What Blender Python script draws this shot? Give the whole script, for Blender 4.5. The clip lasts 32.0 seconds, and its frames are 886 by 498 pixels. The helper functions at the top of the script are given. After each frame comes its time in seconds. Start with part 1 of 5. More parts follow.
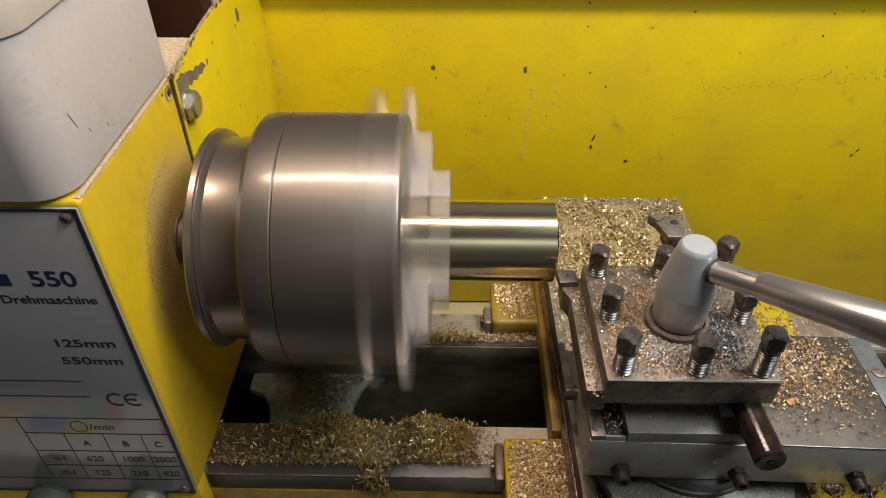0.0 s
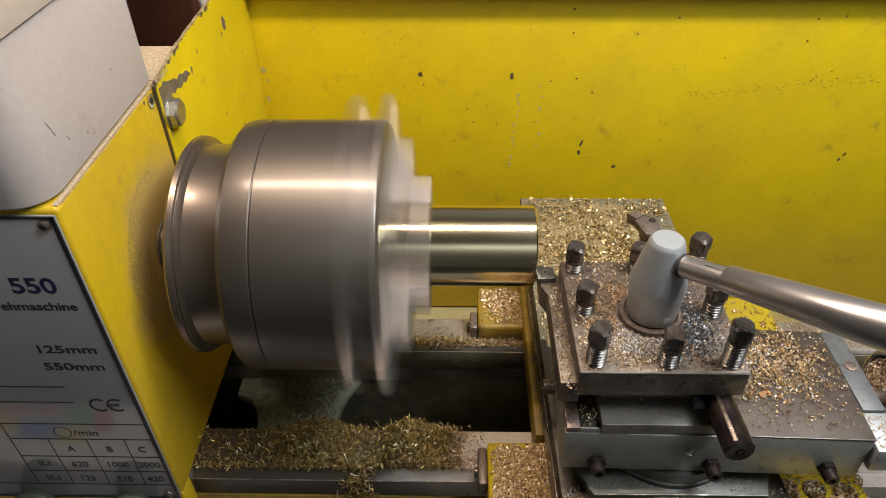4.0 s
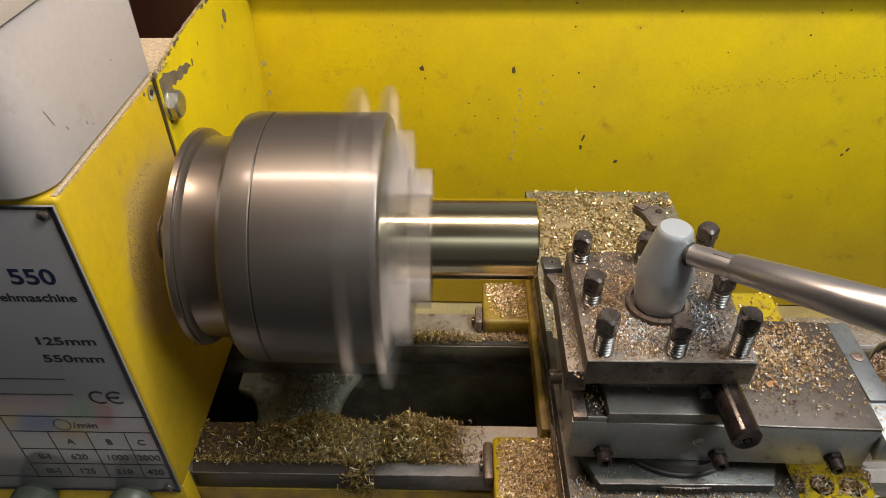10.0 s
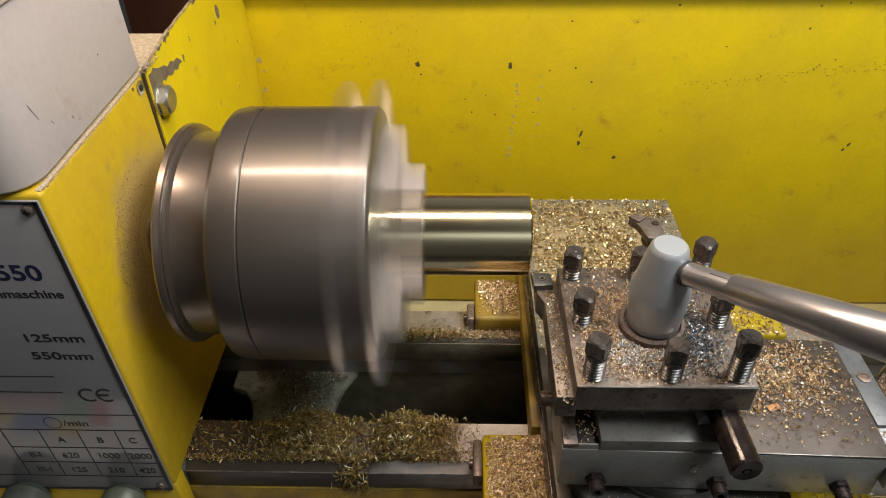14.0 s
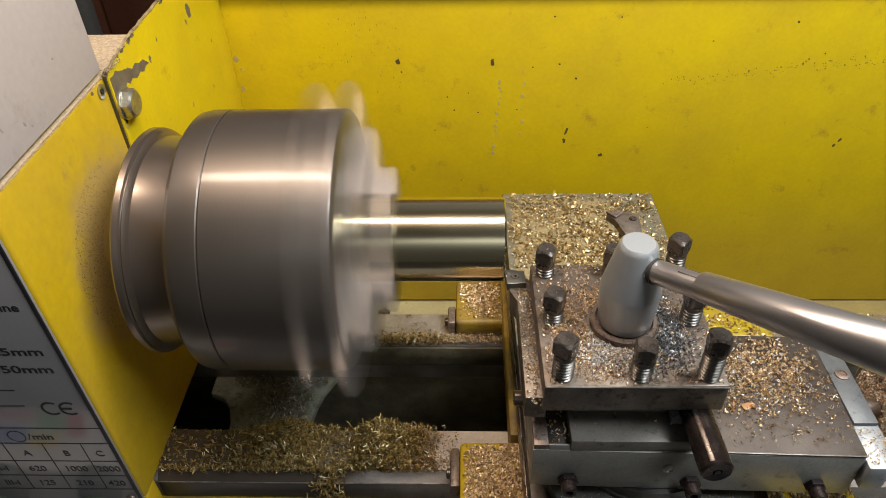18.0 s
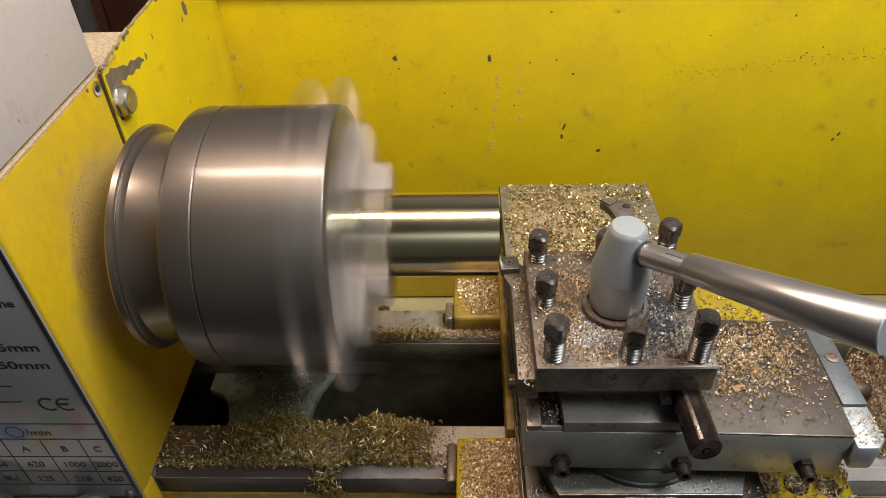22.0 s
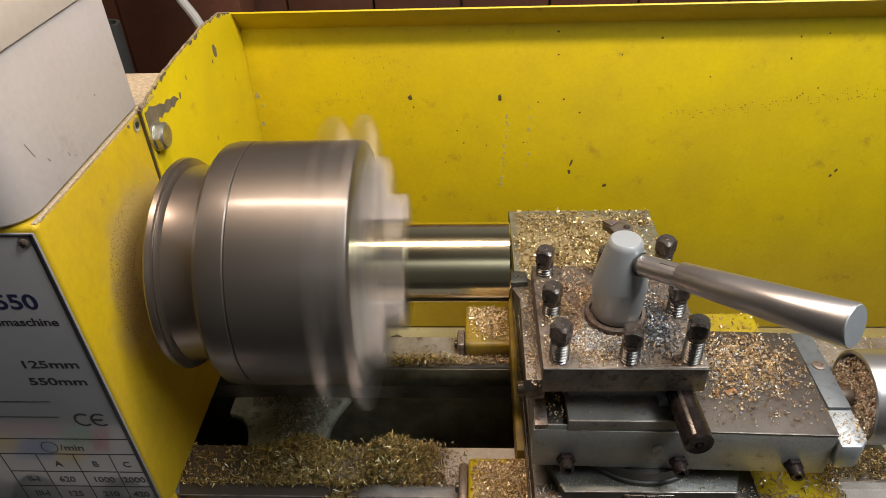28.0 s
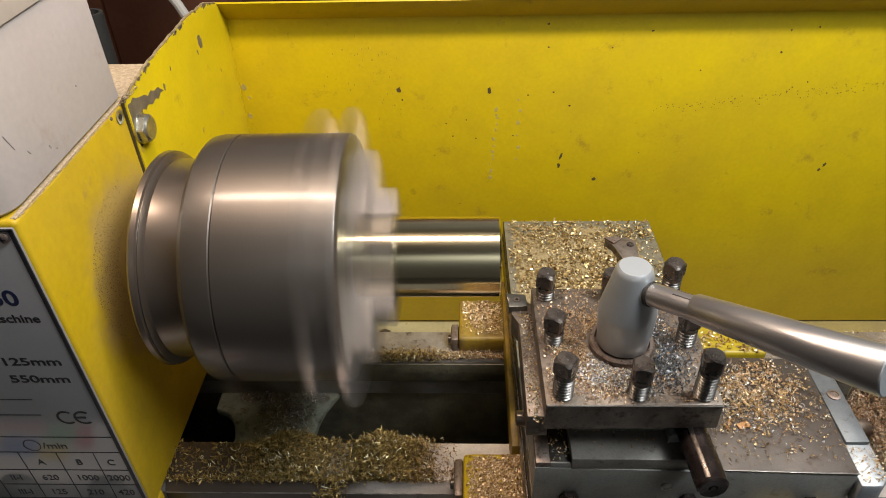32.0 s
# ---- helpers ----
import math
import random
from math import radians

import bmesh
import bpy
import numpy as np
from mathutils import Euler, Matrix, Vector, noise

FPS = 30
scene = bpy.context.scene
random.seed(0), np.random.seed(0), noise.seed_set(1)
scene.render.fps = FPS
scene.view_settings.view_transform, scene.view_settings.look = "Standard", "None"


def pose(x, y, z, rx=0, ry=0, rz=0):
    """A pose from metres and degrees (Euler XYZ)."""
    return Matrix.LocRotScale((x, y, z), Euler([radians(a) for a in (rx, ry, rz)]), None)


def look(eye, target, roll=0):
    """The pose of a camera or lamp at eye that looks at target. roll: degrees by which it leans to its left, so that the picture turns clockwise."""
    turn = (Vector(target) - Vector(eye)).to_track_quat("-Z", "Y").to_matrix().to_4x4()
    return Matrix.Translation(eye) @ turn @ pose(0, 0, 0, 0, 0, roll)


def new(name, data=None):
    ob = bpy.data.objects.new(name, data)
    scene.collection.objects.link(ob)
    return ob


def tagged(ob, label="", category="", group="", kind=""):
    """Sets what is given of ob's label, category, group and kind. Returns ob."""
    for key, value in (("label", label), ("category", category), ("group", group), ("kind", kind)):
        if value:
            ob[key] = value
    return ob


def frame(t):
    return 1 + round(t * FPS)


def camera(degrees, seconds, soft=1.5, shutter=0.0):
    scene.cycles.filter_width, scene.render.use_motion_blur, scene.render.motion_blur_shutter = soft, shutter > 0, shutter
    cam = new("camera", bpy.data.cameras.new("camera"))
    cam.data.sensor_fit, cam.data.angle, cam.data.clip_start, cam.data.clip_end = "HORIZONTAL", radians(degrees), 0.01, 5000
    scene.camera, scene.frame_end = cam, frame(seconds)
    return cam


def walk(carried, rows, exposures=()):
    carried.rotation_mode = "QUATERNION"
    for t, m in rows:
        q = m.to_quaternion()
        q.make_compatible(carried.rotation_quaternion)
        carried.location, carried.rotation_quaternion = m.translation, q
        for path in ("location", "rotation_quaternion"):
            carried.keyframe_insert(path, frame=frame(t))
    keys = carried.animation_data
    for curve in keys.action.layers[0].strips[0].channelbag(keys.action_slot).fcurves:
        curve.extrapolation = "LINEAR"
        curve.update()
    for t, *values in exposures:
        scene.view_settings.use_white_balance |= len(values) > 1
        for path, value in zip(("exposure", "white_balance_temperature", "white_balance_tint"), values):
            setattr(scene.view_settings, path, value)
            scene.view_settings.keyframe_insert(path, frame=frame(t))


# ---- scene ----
PATH = [
    (0, (0.02512, -0.28305, 0.22229), (0.01848, 0.02827, -0.02878), -0.161),
    (0.5, (0.02572, -0.28344, 0.22472), (0.01879, 0.02781, -0.02643), -0.013),
    (1, (0.02749, -0.28244, 0.22486), (0.02166, 0.02919, -0.02585), -0.043),
    (1.5, (0.02972, -0.28096, 0.22712), (0.02412, 0.03010, -0.02430), 0.085),
    (2, (0.03292, -0.28217, 0.22689), (0.02644, 0.02993, -0.02322), -0.229),
    (2.5, (0.03367, -0.28205, 0.22601), (0.02793, 0.03023, -0.02389), -0.107),
    (3, (0.03335, -0.28351, 0.22582), (0.02742, 0.02899, -0.02380), -0.108),
    (3.5, (0.03649, -0.28406, 0.22380), (0.02838, 0.02918, -0.02483), -0.567),
    (5.5, (0.03396, -0.28756, 0.22457), (0.02615, 0.02531, -0.02453), -0.411),
    (6, (0.03509, -0.28753, 0.22493), (0.02840, 0.02554, -0.02396), -0.381),
    (6.5, (0.03632, -0.28788, 0.22506), (0.02882, 0.02545, -0.02348), -0.674),
    (7, (0.03580, -0.28690, 0.22276), (0.02838, 0.02717, -0.02484), -0.709),
    (7.5, (0.03611, -0.28593, 0.22359), (0.02839, 0.02685, -0.02563), -0.590),
    (8, (0.03567, -0.28650, 0.22352), (0.02802, 0.02615, -0.02586), -0.529),
    (8.5, (0.03604, -0.28706, 0.22222), (0.02756, 0.02610, -0.02649), -0.582),
    (9, (0.03487, -0.28658, 0.22236), (0.02638, 0.02562, -0.02756), -0.484),
    (9.5, (0.03592, -0.28625, 0.22236), (0.02712, 0.02586, -0.02766), -0.538),
    (10, (0.03625, -0.28506, 0.22085), (0.02733, 0.02739, -0.02875), -0.522),
    (10.5, (0.03867, -0.28333, 0.22001), (0.02864, 0.02889, -0.02983), -0.878),
    (11, (0.04010, -0.28424, 0.22097), (0.02942, 0.02741, -0.02955), -0.700),
    (11.5, (0.04119, -0.28617, 0.22035), (0.03047, 0.02604, -0.02947), -0.821),
    (12, (0.04312, -0.28633, 0.21884), (0.03154, 0.02609, -0.03067), -0.991),
    (12.5, (0.04402, -0.28565, 0.21988), (0.03165, 0.02648, -0.02996), -1.058),
    (13, (0.04324, -0.28524, 0.21852), (0.03063, 0.02738, -0.03069), -1.118),
    (13.5, (0.04207, -0.28417, 0.21907), (0.03029, 0.02775, -0.03106), -1.061),
    (14, (0.04237, -0.28353, 0.21664), (0.03062, 0.02896, -0.03280), -1.049),
    (14.5, (0.04145, -0.28067, 0.21363), (0.03123, 0.03085, -0.03708), -0.955),
    (16.5, (0.05614, -0.27231, 0.21444), (0.04423, 0.03835, -0.03725), -1.278),
    (17, (0.05617, -0.27300, 0.21419), (0.04449, 0.03782, -0.03731), -1.273),
    (17.5, (0.05723, -0.27285, 0.21511), (0.04434, 0.03730, -0.03716), -1.744),
    (18, (0.05618, -0.27142, 0.21544), (0.04341, 0.03826, -0.03742), -1.631),
    (18.5, (0.05640, -0.27225, 0.21558), (0.04298, 0.03755, -0.03709), -1.591),
    (19, (0.05849, -0.27436, 0.21528), (0.04434, 0.03533, -0.03748), -1.908),
    (19.5, (0.05631, -0.27396, 0.21634), (0.04279, 0.03555, -0.03669), -1.653),
    (20, (0.05734, -0.27459, 0.21394), (0.04264, 0.03581, -0.03792), -1.841),
    (20.5, (0.05589, -0.27384, 0.21354), (0.04260, 0.03619, -0.03885), -1.563),
    (21, (0.05832, -0.27263, 0.21232), (0.04465, 0.03657, -0.04108), -2.070),
    (21.5, (0.05973, -0.27207, 0.21429), (0.04573, 0.03665, -0.03967), -1.998),
    (22, (0.06062, -0.27298, 0.21400), (0.04554, 0.03630, -0.03921), -2.185),
    (22.5, (0.06163, -0.27340, 0.21400), (0.04643, 0.03652, -0.03842), -2.155),
    (23, (0.06277, -0.27388, 0.21474), (0.04655, 0.03588, -0.03783), -2.228),
    (23.5, (0.06094, -0.27442, 0.21497), (0.04482, 0.03598, -0.03681), -2.143),
    (24, (0.05935, -0.27467, 0.21566), (0.04185, 0.03537, -0.03646), -2.148),
    (24.5, (0.05805, -0.27610, 0.21528), (0.04095, 0.03490, -0.03570), -2.232),
    (25, (0.05684, -0.27614, 0.21713), (0.04133, 0.03495, -0.03383), -1.808),
    (25.5, (0.05726, -0.27979, 0.21805), (0.04154, 0.03341, -0.03026), -1.874),
    (27.5, (0.05760, -0.29144, 0.22206), (0.03666, 0.03056, -0.01432), -2.280),
    (28, (0.05895, -0.29250, 0.22339), (0.03906, 0.02932, -0.01333), -2.349),
    (28.5, (0.05792, -0.29080, 0.22170), (0.04125, 0.03152, -0.01459), -1.925),
    (29, (0.05739, -0.28769, 0.22217), (0.04336, 0.03335, -0.01602), -1.533),
    (29.5, (0.05834, -0.28739, 0.22104), (0.04557, 0.03364, -0.01723), -1.741),
    (30, (0.05721, -0.28670, 0.22165), (0.04568, 0.03362, -0.01765), -1.418),
    (30.5, (0.05818, -0.28715, 0.22204), (0.04574, 0.03320, -0.01718), -1.501),
    (31, (0.05792, -0.28814, 0.22130), (0.04454, 0.03212, -0.01798), -1.732),
    (31.5, (0.05890, -0.28838, 0.22124), (0.04539, 0.03155, -0.01847), -1.798),
    (32, (0.05793, -0.28871, 0.22195), (0.04487, 0.03080, -0.01835), -1.616),
]
cam = camera(64.26, 32.0, soft=0.6, shutter=1.4)
walk(cam, [(t, look(eye, target, roll)) for t, eye, target, roll in PATH])

# ---- light: a work lamp above the chuck, unseen cool fills, a dim room ----
scene.view_settings.exposure = 0.0
world = bpy.data.worlds.new("room_light")
scene.world = world
world.use_nodes = True
world.node_tree.nodes["Background"].inputs[1].default_value = 0.1


def area_lamp(name, where, power, sx, sy, colour):
    data = bpy.data.lights.new(name, "AREA")
    data.shape, data.size, data.size_y, data.energy, data.color = "RECTANGLE", sx, sy, power, colour
    ob = new(name, data)
    ob.matrix_world = where
    return ob


area_lamp("work_lamp", pose(-0.075, -0.018, 0.53), 2.75, 0.31, 0.046, (1.0, 0.785, 0.61))
# added cooler length of the lamp, run out to light the lever
area_lamp("work_lamp", pose(0.290, -0.018, 0.53), 2.9, 0.42, 0.046, (1.0, 0.955, 0.86))
# unseen cool fill from the front right, for the carriage and right side
area_lamp("bench_lamp", look((0.58, -0.26, 0.84), (0.15, 0.0, 0.0)), 9.6, 0.5, 0.3, (0.88, 0.95, 1.0))
# unseen fill, bounced off the south wall onto front faces and brass
area_lamp("far_wall_lamp", look((0.3, -1.70, 1.60), (0.3, -2.2, 1.25)), 13.0, 0.7, 0.2, (0.86, 0.96, 1.0))


# ---- materials ----
def mat(name, base, rough=0.5, metal=0.0, vary=0.25, size=60.0, fine=600.0, bump=0.15, alt=None, rough_vary=0.15, aniso=0.0,
        random=0.0, spec=0.5, grime=0.0, stain=(0.05, 0.032, 0.02)):
    """A surface with two scales of colour and gloss variation and a fine relief, in object space; grime: how much of it is stained."""
    m = bpy.data.materials.new(name)
    m.use_nodes = True
    n, link = m.node_tree.nodes, m.node_tree.links.new
    b = n["Principled BSDF"]
    coord = n.new("ShaderNodeTexCoord")
    big, small = n.new("ShaderNodeTexNoise"), n.new("ShaderNodeTexNoise")
    big.inputs["Scale"].default_value, small.inputs["Scale"].default_value = size, fine
    big.inputs["Detail"].default_value, small.inputs["Detail"].default_value = 6, 3
    for t in (big, small):
        link(coord.outputs["Object"], t.inputs["Vector"])
    mix = n.new("ShaderNodeMix")
    mix.data_type = "RGBA"
    other = alt or tuple(c * (1 - vary) for c in base)
    mix.inputs[6].default_value, mix.inputs[7].default_value = (*base, 1), (*other, 1)
    ramp = n.new("ShaderNodeMapRange")
    ramp.inputs[1].default_value, ramp.inputs[2].default_value = 0.35, 0.7
    link(big.outputs["Fac"], ramp.inputs[0])
    link(ramp.outputs[0], mix.inputs[0])
    shade = n.new("ShaderNodeMix")
    shade.data_type, shade.blend_type = "RGBA", "MULTIPLY"
    shade.inputs[0].default_value = vary
    link(mix.outputs[2], shade.inputs[6])
    link(small.outputs["Fac"], shade.inputs[7])
    colour = shade.outputs[2]
    if grime:
        spots, cut, soil = n.new("ShaderNodeTexNoise"), n.new("ShaderNodeMapRange"), n.new("ShaderNodeMix")
        spots.inputs["Scale"].default_value, spots.inputs["Detail"].default_value, spots.inputs["Roughness"].default_value = size * 2.5, 9, 0.72
        link(coord.outputs["Object"], spots.inputs["Vector"])
        cut.inputs[1].default_value, cut.inputs[2].default_value, cut.inputs[4].default_value = 0.62 - grime * 0.2, 0.74 - grime * 0.2, 0.85
        link(spots.outputs["Fac"], cut.inputs[0])
        soil.data_type = "RGBA"
        soil.inputs[7].default_value = (*stain, 1)
        link(cut.outputs[0], soil.inputs[0])
        link(colour, soil.inputs[6])
        colour = soil.outputs[2]
    if random:
        info, hsv = n.new("ShaderNodeObjectInfo"), n.new("ShaderNodeHueSaturation")
        val = n.new("ShaderNodeMapRange")
        val.inputs[3].default_value, val.inputs[4].default_value = 1 - random, 1 + random
        link(info.outputs["Random"], val.inputs[0])
        link(val.outputs[0], hsv.inputs["Value"])
        link(colour, hsv.inputs["Color"])
        colour = hsv.outputs[0]
    link(colour, b.inputs["Base Color"])
    gloss = n.new("ShaderNodeMapRange")
    gloss.inputs[3].default_value, gloss.inputs[4].default_value = max(0.03, rough - rough_vary), min(1, rough + rough_vary)
    link(big.outputs["Fac"], gloss.inputs[0])
    link(gloss.outputs[0], b.inputs["Roughness"])
    b.inputs["Metallic"].default_value = metal
    b.inputs["Anisotropic"].default_value = aniso
    b.inputs["Specular IOR Level"].default_value = spec
    relief = n.new("ShaderNodeBump")
    relief.inputs["Strength"].default_value, relief.inputs["Distance"].default_value = bump, 0.0005
    link(small.outputs["Fac"], relief.inputs["Height"])
    link(relief.outputs[0], b.inputs["Normal"])
    return m


def turned_metal(name, base, rough, ring=3000.0, vary=0.12, strength=0.16, coat=0.0, metal=1.0):
    """Metal turned on a lathe: fine grooves round the x axis."""
    m = mat(name, base, rough, metal, vary=vary, size=40, fine=900, bump=0.02, rough_vary=0.06)
    n, link = m.node_tree.nodes, m.node_tree.links.new
    n["Principled BSDF"].inputs["Coat Weight"].default_value, n["Principled BSDF"].inputs["Coat Roughness"].default_value = coat, 0.17
    coord, sep, comb = n.new("ShaderNodeTexCoord"), n.new("ShaderNodeSeparateXYZ"), n.new("ShaderNodeCombineXYZ")
    link(coord.outputs["Object"], sep.inputs[0])
    link(sep.outputs["X"], comb.inputs["X"])
    groove = n.new("ShaderNodeTexNoise")
    groove.inputs["Scale"].default_value, groove.inputs["Detail"].default_value = ring, 4
    link(comb.outputs[0], groove.inputs["Vector"])
    relief = n.new("ShaderNodeBump")
    relief.inputs["Strength"].default_value, relief.inputs["Distance"].default_value = strength, 0.0002
    link(groove.outputs["Fac"], relief.inputs["Height"])
    link(relief.outputs[0], n["Principled BSDF"].inputs["Normal"])
    return m


def swarf_material(name, colours, rough=0.45, metal=0.6):
    """Chips: each one takes its own tint."""
    m = bpy.data.materials.new(name)
    m.use_nodes = True
    n, link = m.node_tree.nodes, m.node_tree.links.new
    b = n["Principled BSDF"]
    geo, ramp = n.new("ShaderNodeNewGeometry"), n.new("ShaderNodeValToRGB")
    ramp.color_ramp.interpolation = "CONSTANT"
    for i, (pos, col) in enumerate(colours):
        e = ramp.color_ramp.elements[i] if i < 2 else ramp.color_ramp.elements.new(pos)
        e.position, e.color = pos, (*col, 1)
    link(geo.outputs["Random Per Island"], ramp.inputs[0])
    link(ramp.outputs[0], b.inputs["Base Color"])
    b.inputs["Metallic"].default_value, b.inputs["Roughness"].default_value = metal, rough
    return m


YELLOW = mat("yellow_paint", (0.64, 0.474, 0.005), 0.42, vary=0.18, size=22, fine=350, bump=0.08, alt=(0.56, 0.405, 0.007), grime=0.10, stain=(0.36, 0.24, 0.02))
YELLOW_OLD = mat("worn_yellow_paint", (0.60, 0.44, 0.012), 0.45, vary=0.25, size=25, fine=300, bump=0.12, alt=(0.56, 0.38, 0.02))
YELLOW_OLIVE = mat("blotched_olive_yellow_paint", (0.44, 0.33, 0.012), 0.45, vary=0.3, size=40, fine=400, bump=0.15, alt=(0.33, 0.235, 0.02), grime=0.25, stain=(0.16, 0.11, 0.02))
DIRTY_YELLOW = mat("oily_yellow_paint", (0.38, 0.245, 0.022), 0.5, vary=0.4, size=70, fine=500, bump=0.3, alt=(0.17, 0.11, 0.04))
def sprayed_paint():
    """Headstock paint with a brown ring of oil and dust thrown off by the chuck."""
    m = mat("oil_sprayed_yellow_paint", (0.57, 0.378, 0.006), 0.58, vary=0.2, size=25, fine=300, bump=0.12, alt=(0.50, 0.325, 0.014), grime=0.06, stain=(0.33, 0.21, 0.06))
    n, link = m.node_tree.nodes, m.node_tree.links.new
    b = n["Principled BSDF"]
    old = b.inputs["Base Color"].links[0].from_socket
    coord, sep, comb, dist = n.new("ShaderNodeTexCoord"), n.new("ShaderNodeSeparateXYZ"), n.new("ShaderNodeCombineXYZ"), n.new("ShaderNodeVectorMath")
    link(coord.outputs["Object"], sep.inputs[0])
    link(sep.outputs["Y"], comb.inputs["Y"])
    link(sep.outputs["Z"], comb.inputs["Z"])
    dist.operation = "LENGTH"
    link(comb.outputs[0], dist.inputs[0])
    noise_tex, add = n.new("ShaderNodeTexNoise"), n.new("ShaderNodeMath")
    noise_tex.inputs["Scale"].default_value, noise_tex.inputs["Detail"].default_value = 55, 10
    link(coord.outputs["Object"], noise_tex.inputs["Vector"])
    add.operation = "MULTIPLY_ADD"
    add.inputs[1].default_value = 0.040
    link(noise_tex.outputs["Fac"], add.inputs[0])
    link(dist.outputs["Value"], add.inputs[2])
    fade = n.new("ShaderNodeMapRange")
    fade.inputs[1].default_value, fade.inputs[2].default_value, fade.inputs[3].default_value, fade.inputs[4].default_value = 0.050, 0.080, 0.70, 0.0
    fade.interpolation_type = "SMOOTHERSTEP"
    link(add.outputs[0], fade.inputs[0])
    mix = n.new("ShaderNodeMix")
    mix.data_type = "RGBA"
    mix.inputs[7].default_value = (0.33, 0.22, 0.095, 1)
    link(fade.outputs[0], mix.inputs[0])
    link(old, mix.inputs[6])
    link(mix.outputs[2], b.inputs["Base Color"])
    return m


def shaded_way(name, clean, oily, start, end):
    """Way steel with oil and chuck shade painted on, thinning raggedly along x from start to end."""
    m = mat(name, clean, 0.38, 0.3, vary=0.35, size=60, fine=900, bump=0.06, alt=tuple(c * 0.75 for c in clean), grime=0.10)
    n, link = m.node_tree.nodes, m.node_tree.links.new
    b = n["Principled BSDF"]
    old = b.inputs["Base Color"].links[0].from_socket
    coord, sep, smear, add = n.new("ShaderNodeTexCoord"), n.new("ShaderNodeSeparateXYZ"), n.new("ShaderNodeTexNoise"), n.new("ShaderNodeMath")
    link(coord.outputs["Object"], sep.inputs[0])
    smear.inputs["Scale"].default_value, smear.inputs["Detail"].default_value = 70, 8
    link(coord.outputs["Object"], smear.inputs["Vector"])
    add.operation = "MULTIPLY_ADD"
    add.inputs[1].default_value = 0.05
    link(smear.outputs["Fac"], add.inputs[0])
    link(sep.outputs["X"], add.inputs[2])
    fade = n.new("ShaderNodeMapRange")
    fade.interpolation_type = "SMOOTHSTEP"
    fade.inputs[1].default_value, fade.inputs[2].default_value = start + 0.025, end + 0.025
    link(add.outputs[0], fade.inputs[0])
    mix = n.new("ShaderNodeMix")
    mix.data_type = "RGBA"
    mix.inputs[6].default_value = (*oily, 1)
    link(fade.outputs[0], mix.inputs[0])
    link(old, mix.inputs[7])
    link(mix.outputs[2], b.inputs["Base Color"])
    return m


DUSTY_TOP = mat("dusty_grey_slide_top", (0.27, 0.255, 0.20), 0.55, 0.3, vary=0.4, size=120, fine=1200, bump=0.3, alt=(0.19, 0.17, 0.12))
BRASS_DUST = mat("caked_brass_dust", (0.42, 0.33, 0.18), 0.6, 0.15, vary=0.4, size=500, fine=1800, bump=0.8, alt=(0.29, 0.22, 0.11))
SPRAYED_YELLOW = sprayed_paint()
PRIMER = mat("bare_primer", (0.21, 0.16, 0.10), 0.7, vary=0.35, size=150, fine=900)
DARK_CHIP = mat("dark_chip_mark", (0.10, 0.075, 0.03), 0.7, vary=0.3, size=300)
BROWN_SPECK = mat("brown_speck", (0.27, 0.19, 0.04), 0.7, vary=0.3, size=300)
TAN_SPECK = mat("tan_speck", (0.44, 0.32, 0.03), 0.6, vary=0.3, size=300)
DRIED_DRIP = mat("pale_dried_drip", (0.56, 0.45, 0.16), 0.6, vary=0.3, size=300)
PALE_MARK = mat("tan_dried_spot", (0.58, 0.41, 0.045), 0.6, vary=0.3, size=300)
DUST = mat("fine_metal_dust", (0.58, 0.45, 0.30), 0.75, vary=0.4, size=700, fine=2500, bump=0.4)
FLECKS = mat("brown_flung_dust", (0.33, 0.22, 0.10), 0.75, vary=0.4, size=700, fine=2500)
WHITE_PLASTIC = mat("white_plastic", (0.425, 0.375, 0.36), 0.42, vary=0.14, size=16, fine=300, bump=0.04, alt=(0.40, 0.345, 0.315), grime=0.12, stain=(0.33, 0.26, 0.22))
CREAM_PLASTIC = mat("cream_plastic", (0.46, 0.395, 0.335), 0.42, vary=0.14, size=16, fine=300, bump=0.04, alt=(0.38, 0.32, 0.27))
CHUCK_STEEL = turned_metal("turned_chuck_steel", (0.143, 0.122, 0.106), 0.45, coat=0.55, metal=0.84)
FLANGE_STEEL = turned_metal("turned_flange_steel", (0.200, 0.162, 0.134), 0.34, coat=0.55, metal=0.84)
JAW_STEEL = mat("ground_jaw_steel", (0.44, 0.405, 0.385), 0.42, 0.8, vary=0.2, size=120, fine=1500)
BRASS = turned_metal("turned_brass", (0.82, 0.72, 0.48), 0.16, ring=2000, strength=0.10)
OILY_STEEL = mat("oil_blackened_steel", (0.115, 0.10, 0.086), 0.45, 0.7, vary=0.45, size=90, fine=1100, bump=0.15, alt=(0.05, 0.044, 0.037), grime=0.40)
DARK_STEEL = mat("oiled_dark_steel", (0.29, 0.238, 0.20), 0.45, 0.6, vary=0.45, size=70, fine=900, bump=0.12, alt=(0.16, 0.13, 0.105), grime=0.50)
SWIVEL_STEEL = mat("oily_grey_swivel_steel", (0.17, 0.168, 0.15), 0.45, 0.5, vary=0.4, size=60, fine=1200, bump=0.12, alt=(0.10, 0.095, 0.08), grime=0.35)
PAD_STEEL = mat("worn_pad_steel", (0.33, 0.30, 0.265), 0.45, 0.4, vary=0.4, size=60, fine=1200, bump=0.12, alt=(0.22, 0.195, 0.165), grime=0.30)
SLIDE_STEEL = mat("brown_oiled_slide_steel", (0.120, 0.095, 0.080), 0.5, 0.6, vary=0.45, size=60, fine=1200, bump=0.12, alt=(0.10, 0.082, 0.070), grime=0.45)
